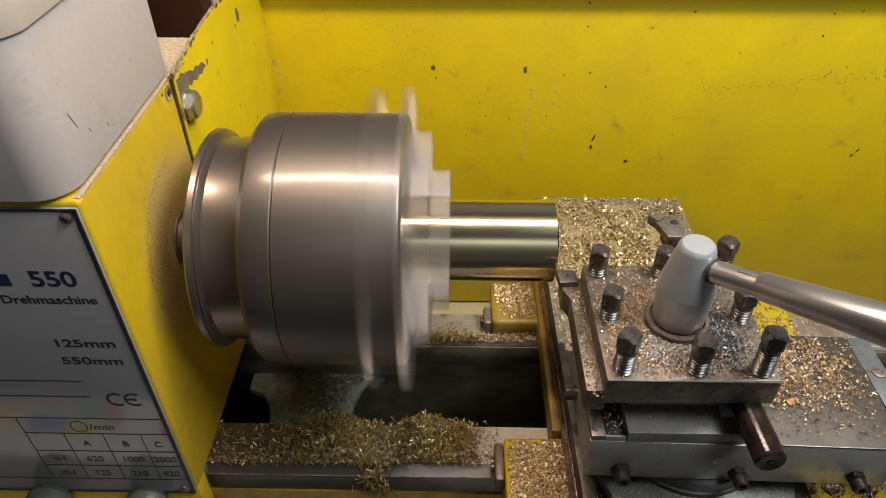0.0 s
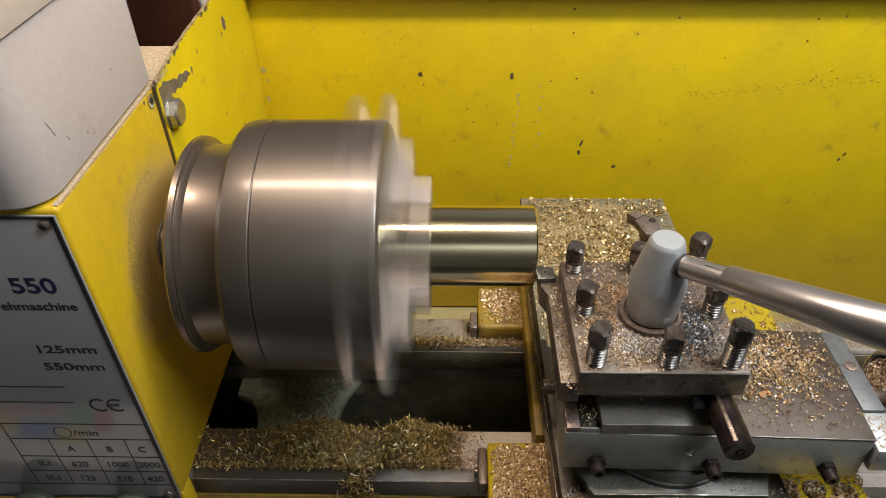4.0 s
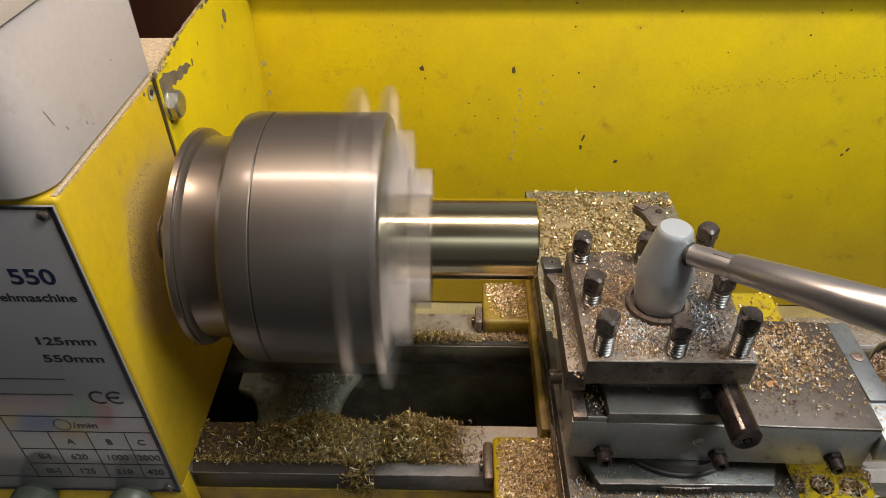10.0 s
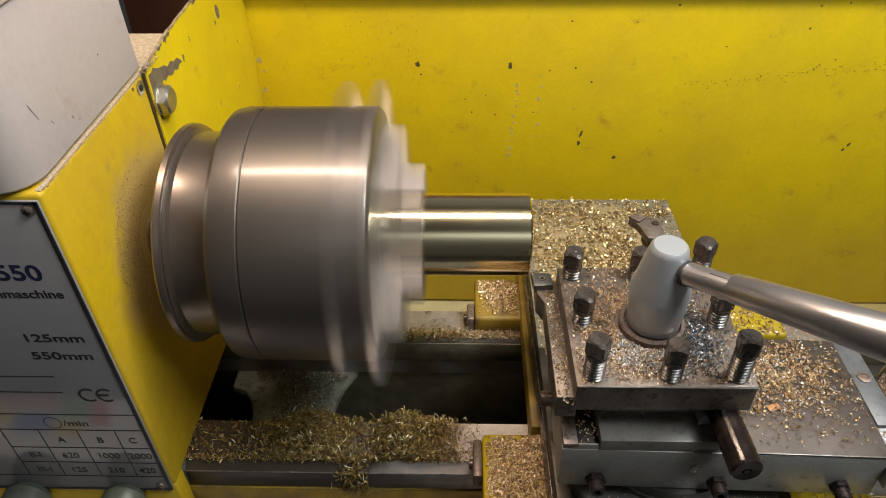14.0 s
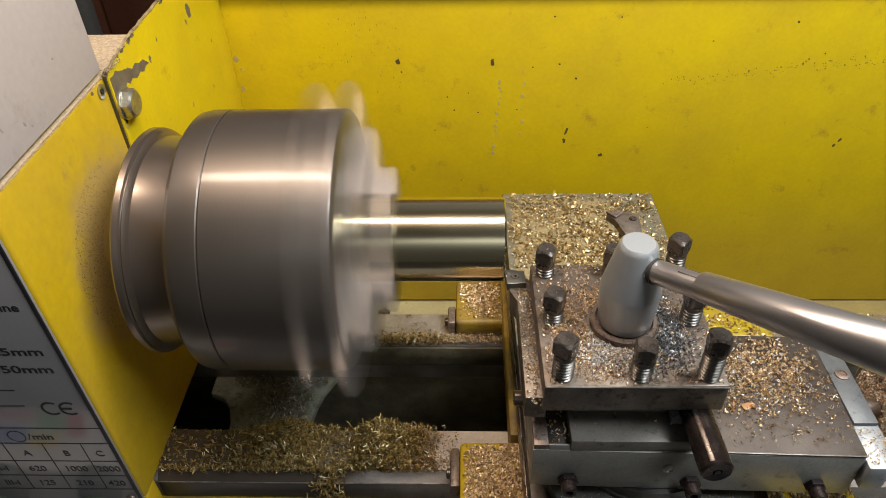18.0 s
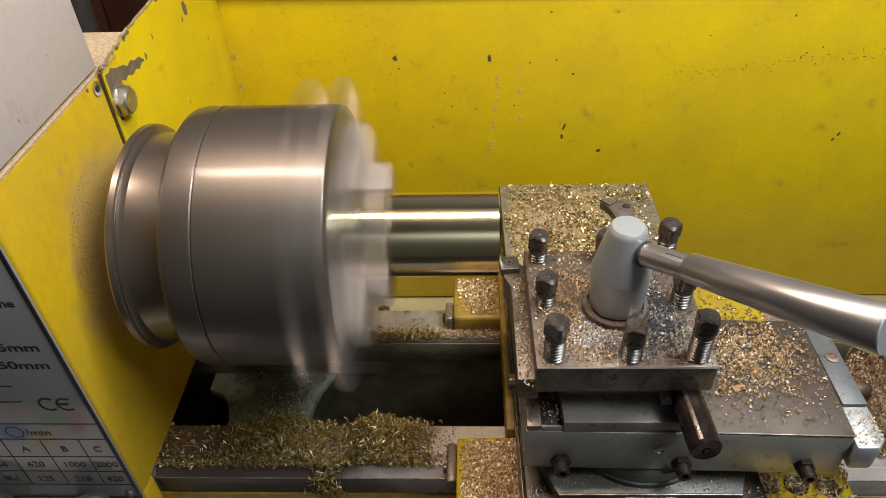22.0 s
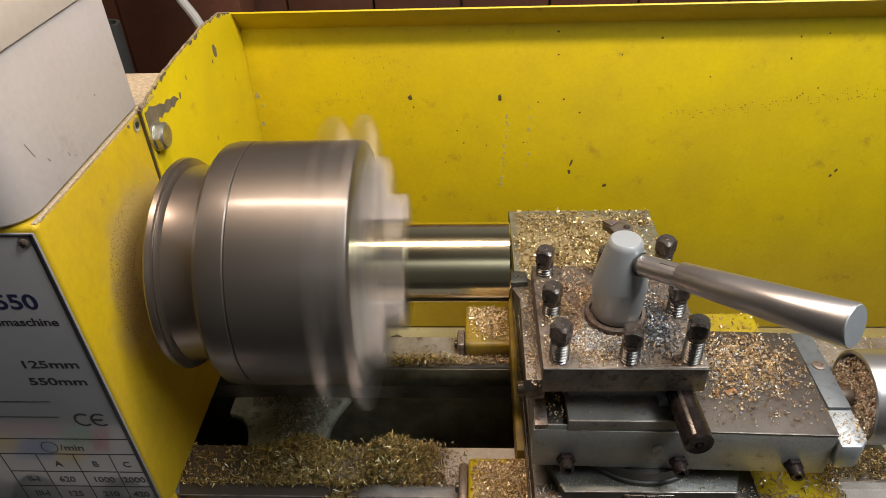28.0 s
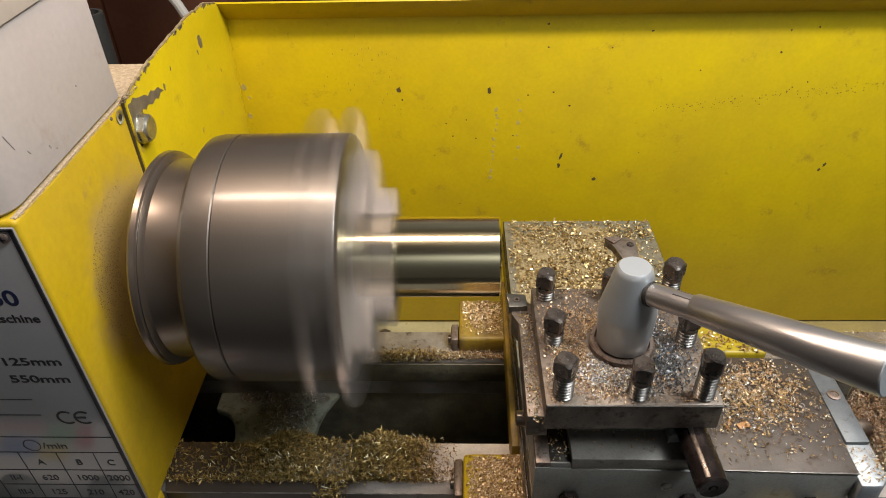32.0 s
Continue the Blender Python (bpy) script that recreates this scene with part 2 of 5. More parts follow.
FRONT_STEEL = mat("milled_grey_steel", (0.38, 0.365, 0.335), 0.44, 0.35, vary=0.4, size=45, fine=900, bump=0.12, alt=(0.29, 0.27, 0.24), grime=0.14)
GREY_STEEL = mat("ground_grey_steel", (0.24, 0.24, 0.225), 0.38, 0.9, vary=0.3, size=90, fine=1200, bump=0.08, alt=(0.17, 0.165, 0.15))
PALE_STEEL = mat("pale_grey_casting", (0.42, 0.44, 0.46), 0.4, 0.3, vary=0.25, size=90, fine=1200, bump=0.08, grime=0.25)
WAY_STEEL = mat("worn_way_steel", (0.46, 0.42, 0.385), 0.42, 0.45, vary=0.45, size=45, fine=900, bump=0.08, alt=(0.24, 0.185, 0.14), grime=0.18)
OIL_FILM = mat("brown_oil_film", (0.10, 0.074, 0.052), 0.32, 0.35, vary=0.4, size=70, fine=600, alt=(0.11, 0.078, 0.055))
# dark left end carries the chuck's shade, pale right end the light
WAY_CHAMFER = shaded_way("shaded_oily_way_chamfer", (0.80, 0.70, 0.64), (0.075, 0.056, 0.042), -0.025, 0.030)
WAY_FRONT = shaded_way("shaded_oily_way_front", (0.44, 0.40, 0.37), (0.062, 0.055, 0.050), -0.010, 0.055)
# pale base stands for the highlight on the way top
LIT_WAY = mat("lit_way_steel", (0.78, 0.70, 0.65), 0.4, 0.15, vary=0.35, size=60, fine=900, bump=0.06, alt=(0.55, 0.46, 0.41), grime=0.08)
BRIGHT_STEEL = mat("bright_way_steel", (0.55, 0.53, 0.50), 0.28, 1.0, vary=0.3, size=60, fine=900, bump=0.06, alt=(0.30, 0.27, 0.23))
BOLT_STEEL = mat("blackened_bolt_steel", (0.135, 0.113, 0.100), 0.29, 0.75, vary=0.4, size=200, fine=1500, alt=(0.19, 0.16, 0.14), grime=0.34)
THREAD_STEEL = mat("thread_steel", (0.21, 0.19, 0.172), 0.33, 0.9, vary=0.3, size=200)
EDGE_STEEL = mat("rubbed_edge_steel", (0.46, 0.43, 0.40), 0.35, 0.7, vary=0.5, size=160, fine=900, bump=0.1, alt=(0.16, 0.14, 0.12))
ALU_PAINT = mat("silver_enamel", (0.45, 0.47, 0.49), 0.36, 0.45, vary=0.12, size=60, fine=2500, bump=0.12)
HANDLE_STEEL = mat("satin_chrome_handle", (0.52, 0.49, 0.485), 0.35, 0.92, vary=0.14, size=50, fine=1800, bump=0.03)
ZINC = mat("zinc_plated_bolt", (0.66, 0.64, 0.57), 0.33, 0.9, vary=0.35, size=250)
GAP_PAINT = mat("grey_green_casting", (0.38, 0.40, 0.31), 0.5, vary=0.45, size=60, fine=500, bump=0.5, alt=(0.17, 0.16, 0.11), grime=0.42)
GAP_OLIVE = mat("dark_olive_casting", (0.19, 0.165, 0.105), 0.5, vary=0.4, size=80, fine=500, bump=0.5, alt=(0.10, 0.085, 0.055))
BENCH_TOP = mat("pale_bench_laminate", (0.18, 0.178, 0.178), 0.4, vary=0.2, size=12, fine=200, bump=0.05)
PRINT_RED = mat("red_printing", (0.45, 0.06, 0.05), 0.4, vary=0.1)
PRINT_GREEN = mat("green_printing", (0.10, 0.32, 0.12), 0.4, vary=0.1)
PRINT_BLUE = mat("blue_printing", (0.08, 0.16, 0.40), 0.4, vary=0.1)
PRINT_YELLOW = mat("yellow_printing", (0.60, 0.45, 0.08), 0.4, vary=0.1)
PAPER = mat("white_paper", (0.62, 0.60, 0.58), 0.5, vary=0.08)
WORN_EDGE = mat("gritty_worn_edge", (0.40, 0.30, 0.16), 0.7, vary=0.4, size=260, fine=1400, bump=0.6, alt=(0.13, 0.09, 0.05))
BRACKET_STEEL = mat("blue_grey_bracket_steel", (0.17, 0.18, 0.19), 0.42, 0.35, vary=0.3, size=80, fine=900, bump=0.1, alt=(0.11, 0.115, 0.12), grime=0.30)
TRAY_DUSTY = mat("dusty_tray_paint", (0.40, 0.31, 0.11), 0.5, vary=0.35, size=30, fine=400, bump=0.2, alt=(0.30, 0.23, 0.10))
BED_PAINT = mat("dark_green_cast_iron", (0.22, 0.22, 0.165), 0.5, vary=0.4, size=60, fine=500, bump=0.3)
PLATE_ALU = mat("brushed_sign_plate", (0.265, 0.25, 0.247), 0.11, 0.1, vary=0.08, size=30, fine=700, bump=0.012, rough_vary=0.04)
BLACK_INK = mat("black_print", (0.02, 0.02, 0.025), 0.5)
BLUE_INK = mat("dark_blue_print", (0.02, 0.025, 0.08), 0.45)
BLACK_RUBBER_AND_SHADE = mat("black_rubber_and_shade", (0.025, 0.025, 0.024), 0.65, vary=0.3, size=200, bump=0.3)
WOOD = mat("dark_brown_wood", (0.15, 0.058, 0.032), 0.45, vary=0.4, size=12, fine=160, bump=0.15, alt=(0.085, 0.034, 0.022))
PALE_CABLE = mat("pale_grey_cable", (0.5, 0.48, 0.45), 0.5, vary=0.1)
BROWN_STAIN = mat("faint_brown_stain", (0.345, 0.30, 0.265), 0.5, vary=0.25, size=300)
TRAY_PAINT = mat("pale_chip_tray", (0.55, 0.50, 0.28), 0.3, vary=0.3, size=30, fine=400, alt=(0.40, 0.36, 0.22))
ROOM_WALL = mat("room_plaster", (0.36, 0.34, 0.32), 0.9, vary=0.15, size=2, fine=40)
ROOM_FLOOR = mat("workshop_floor", (0.09, 0.085, 0.08), 0.7, vary=0.3, size=3, fine=60)
GREEN_KNOB = mat("dusty_green_knob", (0.10, 0.11, 0.08), 0.4, vary=0.3, size=120)
COPPER = mat("copper_shim", (0.60, 0.33, 0.16), 0.35, 1.0, vary=0.3, size=200)
RUSTY_STEEL = mat("rusty_collar_steel", (0.34, 0.27, 0.23), 0.45, 0.6, vary=0.45, size=250, fine=1500, alt=(0.20, 0.14, 0.11), grime=0.50)
TOOL_STEEL = mat("browned_tool_steel", (0.044, 0.033, 0.032), 0.26, 0.7, vary=0.45, size=150, fine=1200, alt=(0.075, 0.055, 0.05))

GOLD_CHIPS = swarf_material("brass_swarf", [(0.0, (0.70, 0.49, 0.26)), (0.28, (0.84, 0.65, 0.42)), (0.50, (0.48, 0.32, 0.16)), (0.70, (0.92, 0.80, 0.60)), (0.86, (0.74, 0.73, 0.73)), (0.95, (0.30, 0.21, 0.11))], 0.26, 0.45)
PALE_CHIPS = swarf_material("pale_brass_flakes", [(0.0, (0.45, 0.33, 0.14)), (0.26, (0.27, 0.175, 0.06)), (0.50, (0.52, 0.41, 0.22)), (0.70, (0.16, 0.10, 0.035)), (0.93, (0.74, 0.67, 0.50))], 0.33, 0.45)
PINK_CHIPS = swarf_material("coppery_swarf", [(0.0, (0.52, 0.36, 0.18)), (0.3, (0.68, 0.51, 0.31)), (0.55, (0.32, 0.195, 0.095)), (0.78, (0.86, 0.74, 0.55)), (0.92, (0.20, 0.12, 0.06))], 0.32, 0.45)
MIXED_CHIPS = swarf_material("mixed_swarf", [(0.0, (0.527, 0.383, 0.187)), (0.3, (0.612, 0.595, 0.578)), (0.5, (0.663, 0.493, 0.238)), (0.72, (0.425, 0.272, 0.136)), (0.88, (0.722, 0.714, 0.705))])
SILVER_CHIPS = swarf_material("steel_swarf", [(0.0, (0.26, 0.28, 0.31)), (0.35, (0.12, 0.13, 0.15)), (0.6, (0.42, 0.44, 0.47)), (0.8, (0.20, 0.19, 0.17)), (0.93, (0.72, 0.72, 0.72))], 0.3, 0.6)
BRIGHT_CHIPS = swarf_material("bright_steel_swarf", [(0.0, (0.72, 0.72, 0.74)), (0.4, (0.50, 0.50, 0.52)), (0.65, (0.85, 0.76, 0.58)), (0.85, (0.30, 0.28, 0.26))], 0.3, 0.45)
DULL_CHIPS = swarf_material("dull_brown_swarf", [(0.0, (0.20, 0.12, 0.06)), (0.4, (0.28, 0.18, 0.09)), (0.75, (0.13, 0.08, 0.04))], 0.6, 0.3)
DIAL_CHIPS = swarf_material("pale_coppery_swarf", [(0.0, (0.72, 0.54, 0.38)), (0.3, (0.85, 0.72, 0.58)), (0.55, (0.52, 0.34, 0.20)), (0.78, (0.92, 0.86, 0.78)), (0.93, (0.34, 0.20, 0.11))], 0.35, 0.35)
TOP_CHIPS = swarf_material("mixed_coppery_swarf", [(0.0, (0.60, 0.41, 0.23)), (0.3, (0.74, 0.56, 0.36)), (0.55, (0.40, 0.24, 0.12)), (0.80, (0.88, 0.80, 0.68)), (0.92, (0.24, 0.15, 0.08))], 0.33, 0.42)
DAMP_CHIPS = swarf_material("damp_grey_swarf", [(0.0, (0.34, 0.29, 0.19)), (0.3, (0.19, 0.16, 0.10)), (0.55, (0.46, 0.43, 0.36)), (0.75, (0.12, 0.10, 0.06)), (0.92, (0.85, 0.84, 0.80))], 0.35, 0.4)
OLIVE_CHIPS = swarf_material("oily_swarf", [(0.0, (0.283, 0.183, 0.0496)), (0.28, (0.401, 0.277, 0.0885)), (0.50, (0.1, 0.0661, 0.0236)), (0.70, (0.507, 0.366, 0.136)), (0.87, (0.165, 0.118, 0.0413)), (0.965, (0.9, 0.873, 0.649))], 0.40, 0.5)


# ---- building blocks ----
def mesh_of(name, bm, material, smooth=True):
    me = bpy.data.meshes.new(name)
    bmesh.ops.recalc_face_normals(bm, faces=bm.faces)
    bm.to_mesh(me)
    bm.free()
    me.materials.append(material)
    if smooth:
        me.shade_smooth()
        me.set_sharp_from_angle(angle=radians(32))
    return me


def part(name, bm, material, parent, label="", smooth=True):
    ob = new(name, mesh_of(name, bm, material, smooth))
    ob.parent = parent
    if label:
        tagged(ob, label)
    return ob


def thing(name, label, category, group="", kind="", at=None):
    ob = new(name)
    ob.empty_display_size = 0.02
    if at is not None:
        ob.matrix_world = at
    return tagged(ob, label, category, group, kind)


def whole(name, bm, material, label, category, group="", kind="", smooth=True):
    return tagged(new(name, mesh_of(name, bm, material, smooth)), label, category, group, kind)


def box(x0, x1, y0, y1, z0, z1, bevel=0.0005, seg=2, bm=None):
    bm = bm or bmesh.new()
    vs = bmesh.ops.create_cube(bm, size=1.0)["verts"]
    for v in vs:
        v.co = Vector(((x0 + x1) / 2 + v.co.x * (x1 - x0), (y0 + y1) / 2 + v.co.y * (y1 - y0), (z0 + z1) / 2 + v.co.z * (z1 - z0)))
    if bevel:
        edges = list({e for v in vs for e in v.link_edges})
        bmesh.ops.bevel(bm, geom=edges, offset=bevel, segments=seg, affect="EDGES", profile=0.5)
    return bm


def prism(outline, z0, z1, bevel=0.0005, axis="z", bm=None, seg=2):
    """An outline pushed from z0 to z1 along an axis."""
    bm = bm or bmesh.new()

    def at(a, b, c):
        return {"z": (a, b, c), "x": (c, a, b), "y": (a, c, b)}[axis]
    lo = [bm.verts.new(at(a, b, z0)) for a, b in outline]
    hi = [bm.verts.new(at(a, b, z1)) for a, b in outline]
    k = len(outline)
    bm.faces.new(lo[::-1])
    bm.faces.new(hi)
    for i in range(k):
        bm.faces.new((lo[i], lo[(i + 1) % k], hi[(i + 1) % k], hi[i]))
    bmesh.ops.recalc_face_normals(bm, faces=bm.faces)
    if bevel:
        edges = list({e for v in lo + hi for e in v.link_edges})
        bmesh.ops.bevel(bm, geom=edges, offset=bevel, segments=seg, affect="EDGES", profile=0.5)
    return bm


def spun(profile, seg=64, m=None, bm=None):
    """A profile of (x, r) spun round the x axis, then moved by m. r of 0 closes an end."""
    bm = bm or bmesh.new()
    rings = []
    for x, r in profile:
        if r <= 1e-7:
            rings.append([bm.verts.new((x, 0, 0))])
        else:
            rings.append([bm.verts.new((x, r * math.cos(2 * math.pi * i / seg), r * math.sin(2 * math.pi * i / seg))) for i in range(seg)])
    for a, b in zip(rings, rings[1:]):
        for i in range(seg):
            j = (i + 1) % seg
            if len(a) == 1 and len(b) == 1:
                continue
            if len(a) == 1:
                bm.faces.new((a[0], b[j], b[i]))
            elif len(b) == 1:
                bm.faces.new((a[i], a[j], b[0]))
            else:
                bm.faces.new((a[i], a[j], b[j], b[i]))
    if m is not None:
        bmesh.ops.transform(bm, matrix=m, verts=[v for ring in rings for v in ring])
    return bm


def poly_head(sides, apothem, corner, height, crown, m, seg=48):
    """A bolt head along +x of m: flats at the apothem, corners no further out than corner, the top turned off to a crown."""
    bm = bmesh.new()
    rings = [[], [], [], []]
    for i in range(seg):
        a = 2 * math.pi * i / seg
        off = (a + math.pi / sides) % (2 * math.pi / sides) - math.pi / sides
        r = min(apothem / math.cos(off), corner)
        c, d = math.cos(a), math.sin(a)
        drop = max(0.0, r - crown) * 0.8
        for ring, (x, q) in zip(rings, ((0.0, r - 0.0003), (0.0004, r), (height - 0.0003 - drop, r), (height, crown * 0.96))):
            ring.append(bm.verts.new((x, q * c, q * d)))
    for lo, hi in zip(rings, rings[1:]):
        for i in range(seg):
            j = (i + 1) % seg
            bm.faces.new((lo[i], lo[j], hi[j], hi[i]))
    bm.faces.new(rings[0][::-1])
    bm.faces.new(rings[-1])
    bmesh.ops.transform(bm, matrix=m, verts=bm.verts[:])
    return bm


def along(a, b):
    """The pose that lays the x axis from a towards b."""
    d = Vector(b) - Vector(a)
    return Matrix.Translation(a) @ d.to_track_quat("X", "Z").to_matrix().to_4x4(), d.length


UP = pose(0, 0, 0, 0, -90, 0)


def upright(x, y, z):
    return Matrix.Translation((x, y, z)) @ UP


def tube(points, r, seg=10):
    bm = bmesh.new()
    rings = []
    pts = [Vector(p) for p in points]
    for i, p in enumerate(pts):
        d = (pts[min(i + 1, len(pts) - 1)] - pts[max(i - 1, 0)]).normalized()
        q = d.to_track_quat("X", "Z").to_matrix()
        rings.append([bm.verts.new(p + q @ Vector((0, r * math.cos(2 * math.pi * k / seg), r * math.sin(2 * math.pi * k / seg)))) for k in range(seg)])
    for a, b in zip(rings, rings[1:]):
        for k in range(seg):
            bm.faces.new((a[k], a[(k + 1) % seg], b[(k + 1) % seg], b[k]))
    bm.faces.new(rings[0][::-1])
    bm.faces.new(rings[-1])
    return bm


def lettering(name, text, size, x, z, y, material, parent, label="", bold=0.0, align="LEFT", stretch=1.0):
    """Print on an upright plate that faces -y; x and z are the baseline's start."""
    cu = bpy.data.curves.new(name, "FONT")
    cu.body, cu.size, cu.offset, cu.align_x, cu.extrude = text, size, bold, align, 0.00008
    ob = new(name, cu)
    me = bpy.data.meshes.new_from_object(ob.evaluated_get(bpy.context.evaluated_depsgraph_get()))
    bpy.data.objects.remove(ob)
    me.materials.append(material)
    out = new(name, me)
    out.parent = parent
    out.matrix_basis = pose(x, y, z, 90) @ Matrix.Diagonal((stretch, 1, 1, 1))
    if label:
        tagged(out, label)
    return out


def swarf(name, count, place, material, label, length=(0.0010, 0.0024), width=(0.0003, 0.0007), curl=(1.0, 5.0), lift=0.0006, seed=1, tilt=0.6, flat=0.6):
    """Loose chips: curled ribbons scattered by place(rng), which gives x, y and z of the support."""
    rng = random.Random(seed)
    verts, faces = [], []
    for _ in range(count):
        spot = place(rng)
        if spot is None:
            continue
        n = 3 if curl[1] < 2 else 8
        ln, w, c = rng.uniform(*length), rng.uniform(*width), rng.uniform(*curl)
        rad = ln / c
        rise = rng.uniform(-0.5, 0.5) * w * 2
        lie = math.pi / 2 if curl[1] > 2 and rng.random() < flat else 0.0
        turn = Matrix.Rotation(rng.uniform(0, 6.283), 3, "Z") @ Euler((lie + rng.gauss(0, tilt), rng.gauss(0, tilt), 0)).to_matrix()
        o = Vector(spot) + Vector((0, 0, lift * rng.random()))
        base = len(verts)
        pts = []
        for k in range(n + 1):
            a = c * (k / n - 0.5)
            px, pz = rad * math.sin(a), rad * (1 - math.cos(a))
            for s in (-0.5, 0.5):
                pts.append(turn @ Vector((px, s * w + rise * (k / n - 0.5), pz)))
        low = min(p.z for p in pts)
        verts += [tuple(o + p - Vector((0, 0, low))) for p in pts]
        faces += [(base + 2 * k, base + 2 * k + 1, base + 2 * k + 3, base + 2 * k + 2) for k in range(n)]
    me = bpy.data.meshes.new(name)
    me.from_pydata(verts, [], faces)
    me.materials.append(material)
    me.shade_smooth()
    return tagged(new(name, me), label, "metal chips", kind="stuff")


def on_rect(x0, x1, y0, y1, z, keep=None):
    def place(rng):
        for _ in range(30):
            x, y = rng.uniform(x0, x1), rng.uniform(y0, y1)
            if keep is None or keep(x, y, rng):
                return x, y, z
    return place


# ---- the room that closes the place ----
def room():
    for name, args in (("wall_north", (-2.2, 2.4, 0.62, 0.72, -1.0, 1.9)), ("wall_south", (-2.2, 2.4, -2.3, -2.2, -1.0, 1.9)),
                       ("wall_west", (-2.3, -2.2, -2.3, 0.72, -1.0, 1.9)), ("wall_east", (2.4, 2.5, -2.3, 0.72, -1.0, 1.9))):
        whole(name, box(*args, bevel=0), ROOM_WALL, "plain workshop wall", "wall", kind="structure")
    whole("floor", box(-2.3, 2.5, -2.3, 0.72, -1.1, -1.0, bevel=0), ROOM_FLOOR, "grey workshop floor", "floor", kind="structure")
    whole("ceiling", box(-2.3, 2.5, -2.3, 0.72, 1.9, 2.0, bevel=0), ROOM_WALL, "plain workshop ceiling", "ceiling", kind="structure")
    # upright boards and posts of the wooden wall, seen past the splash guard
    boards = thing("wood_panelling", "dark reddish-brown wooden boards on the rear wall", "panelling")
    for i in range(12):
        x = -0.62 + i * 0.11
        part("board", box(x, x + 0.108, 0.60, 0.62, -0.6, 0.30, 0.003), WOOD, boards)
    post = thing("wooden_post", "dark wooden post behind the headstock", "post")
    part("post_body", box(-0.235, -0.18, 0.42, 0.47, -1.0, 0.30, 0.004), WOOD, post)
    cable = thing("cable", "pale grey cable hanging behind the splash guard", "cable")
    part("cable_sheath", tube([(-0.215, 0.33, 0.09), (-0.202, 0.33, 0.040), (-0.194, 0.33, 0.026), (-0.188, 0.33, 0.012), (-0.182, 0.33, -0.02), (-0.175, 0.33, -0.235)], 0.0042), PALE_CABLE, cable)
    hose = thing("hose", "black rubber hose standing behind the headstock", "hose")
    part("hose_wall", spun([(0, 0.0), (0, 0.0095), (0.07, 0.0080), (0.0735, 0.0078), (0.0735, 0.0055), (0.06, 0.005), (0.06, 0)], 24, along((-0.1815, 0.150, 0.006), (-0.1785, 0.150, 0.0765))[0]), BLACK_RUBBER_AND_SHADE, hose)
    bench = thing("bench", "heavy dark wooden bench under the lathe", "bench")
    part("bench_top", box(-0.7, 1.2, -0.265, 0.36, -0.30, -0.26, 0.004), BENCH_TOP, bench, "pale grey laminate worktop")
    sheet = thing("printed_leaflet", "unseen white card with red, green, blue and yellow blocks, reflected in the plate", "leaflet")
    part("paper", box(-0.330, -0.125, -0.255, -0.150, -0.2599, -0.2594, 0), PAPER, sheet)
    for x0, x1, y0, y1, ink in ((-0.325, -0.245, -0.250, -0.238, PRINT_RED), (-0.245, -0.215, -0.252, -0.215, PRINT_GREEN), (-0.214, -0.196, -0.250, -0.205, PRINT_RED), (-0.250, -0.222, -0.210, -0.185, PRINT_YELLOW),
                                (-0.290, -0.252, -0.225, -0.190, PRINT_BLUE), (-0.160, -0.130, -0.215, -0.180, PRINT_RED), (-0.330, -0.292, -0.230, -0.200, PRINT_YELLOW)):
        part("printed_block", box(x0, x1, y0, y1, -0.2594, -0.2592, 0), ink, sheet)
    for x in (-0.65, 1.10):
        for y in (-0.25, 0.30):
            part("leg", box(x, x + 0.06, y, y + 0.05, -1.0, -0.30, 0.004), WOOD, bench)


# ---- splash guard ----
WALL_Y = 0.207


def blot(x, z, size, ratio, rng, lean=0.0):
    """A ragged flat patch on the upright plane of the guard."""
    k = rng.randint(8, 12)
    out = []
    for i in range(k):
        a = 2 * math.pi * i / k
        r = size * rng.uniform(0.6, 1.15)
        px, pz = r * math.cos(a), r * ratio * math.sin(a)
        out.append((x + px * math.cos(lean) - pz * math.sin(lean), z + px * math.sin(lean) + pz * math.cos(lean)))
    return out


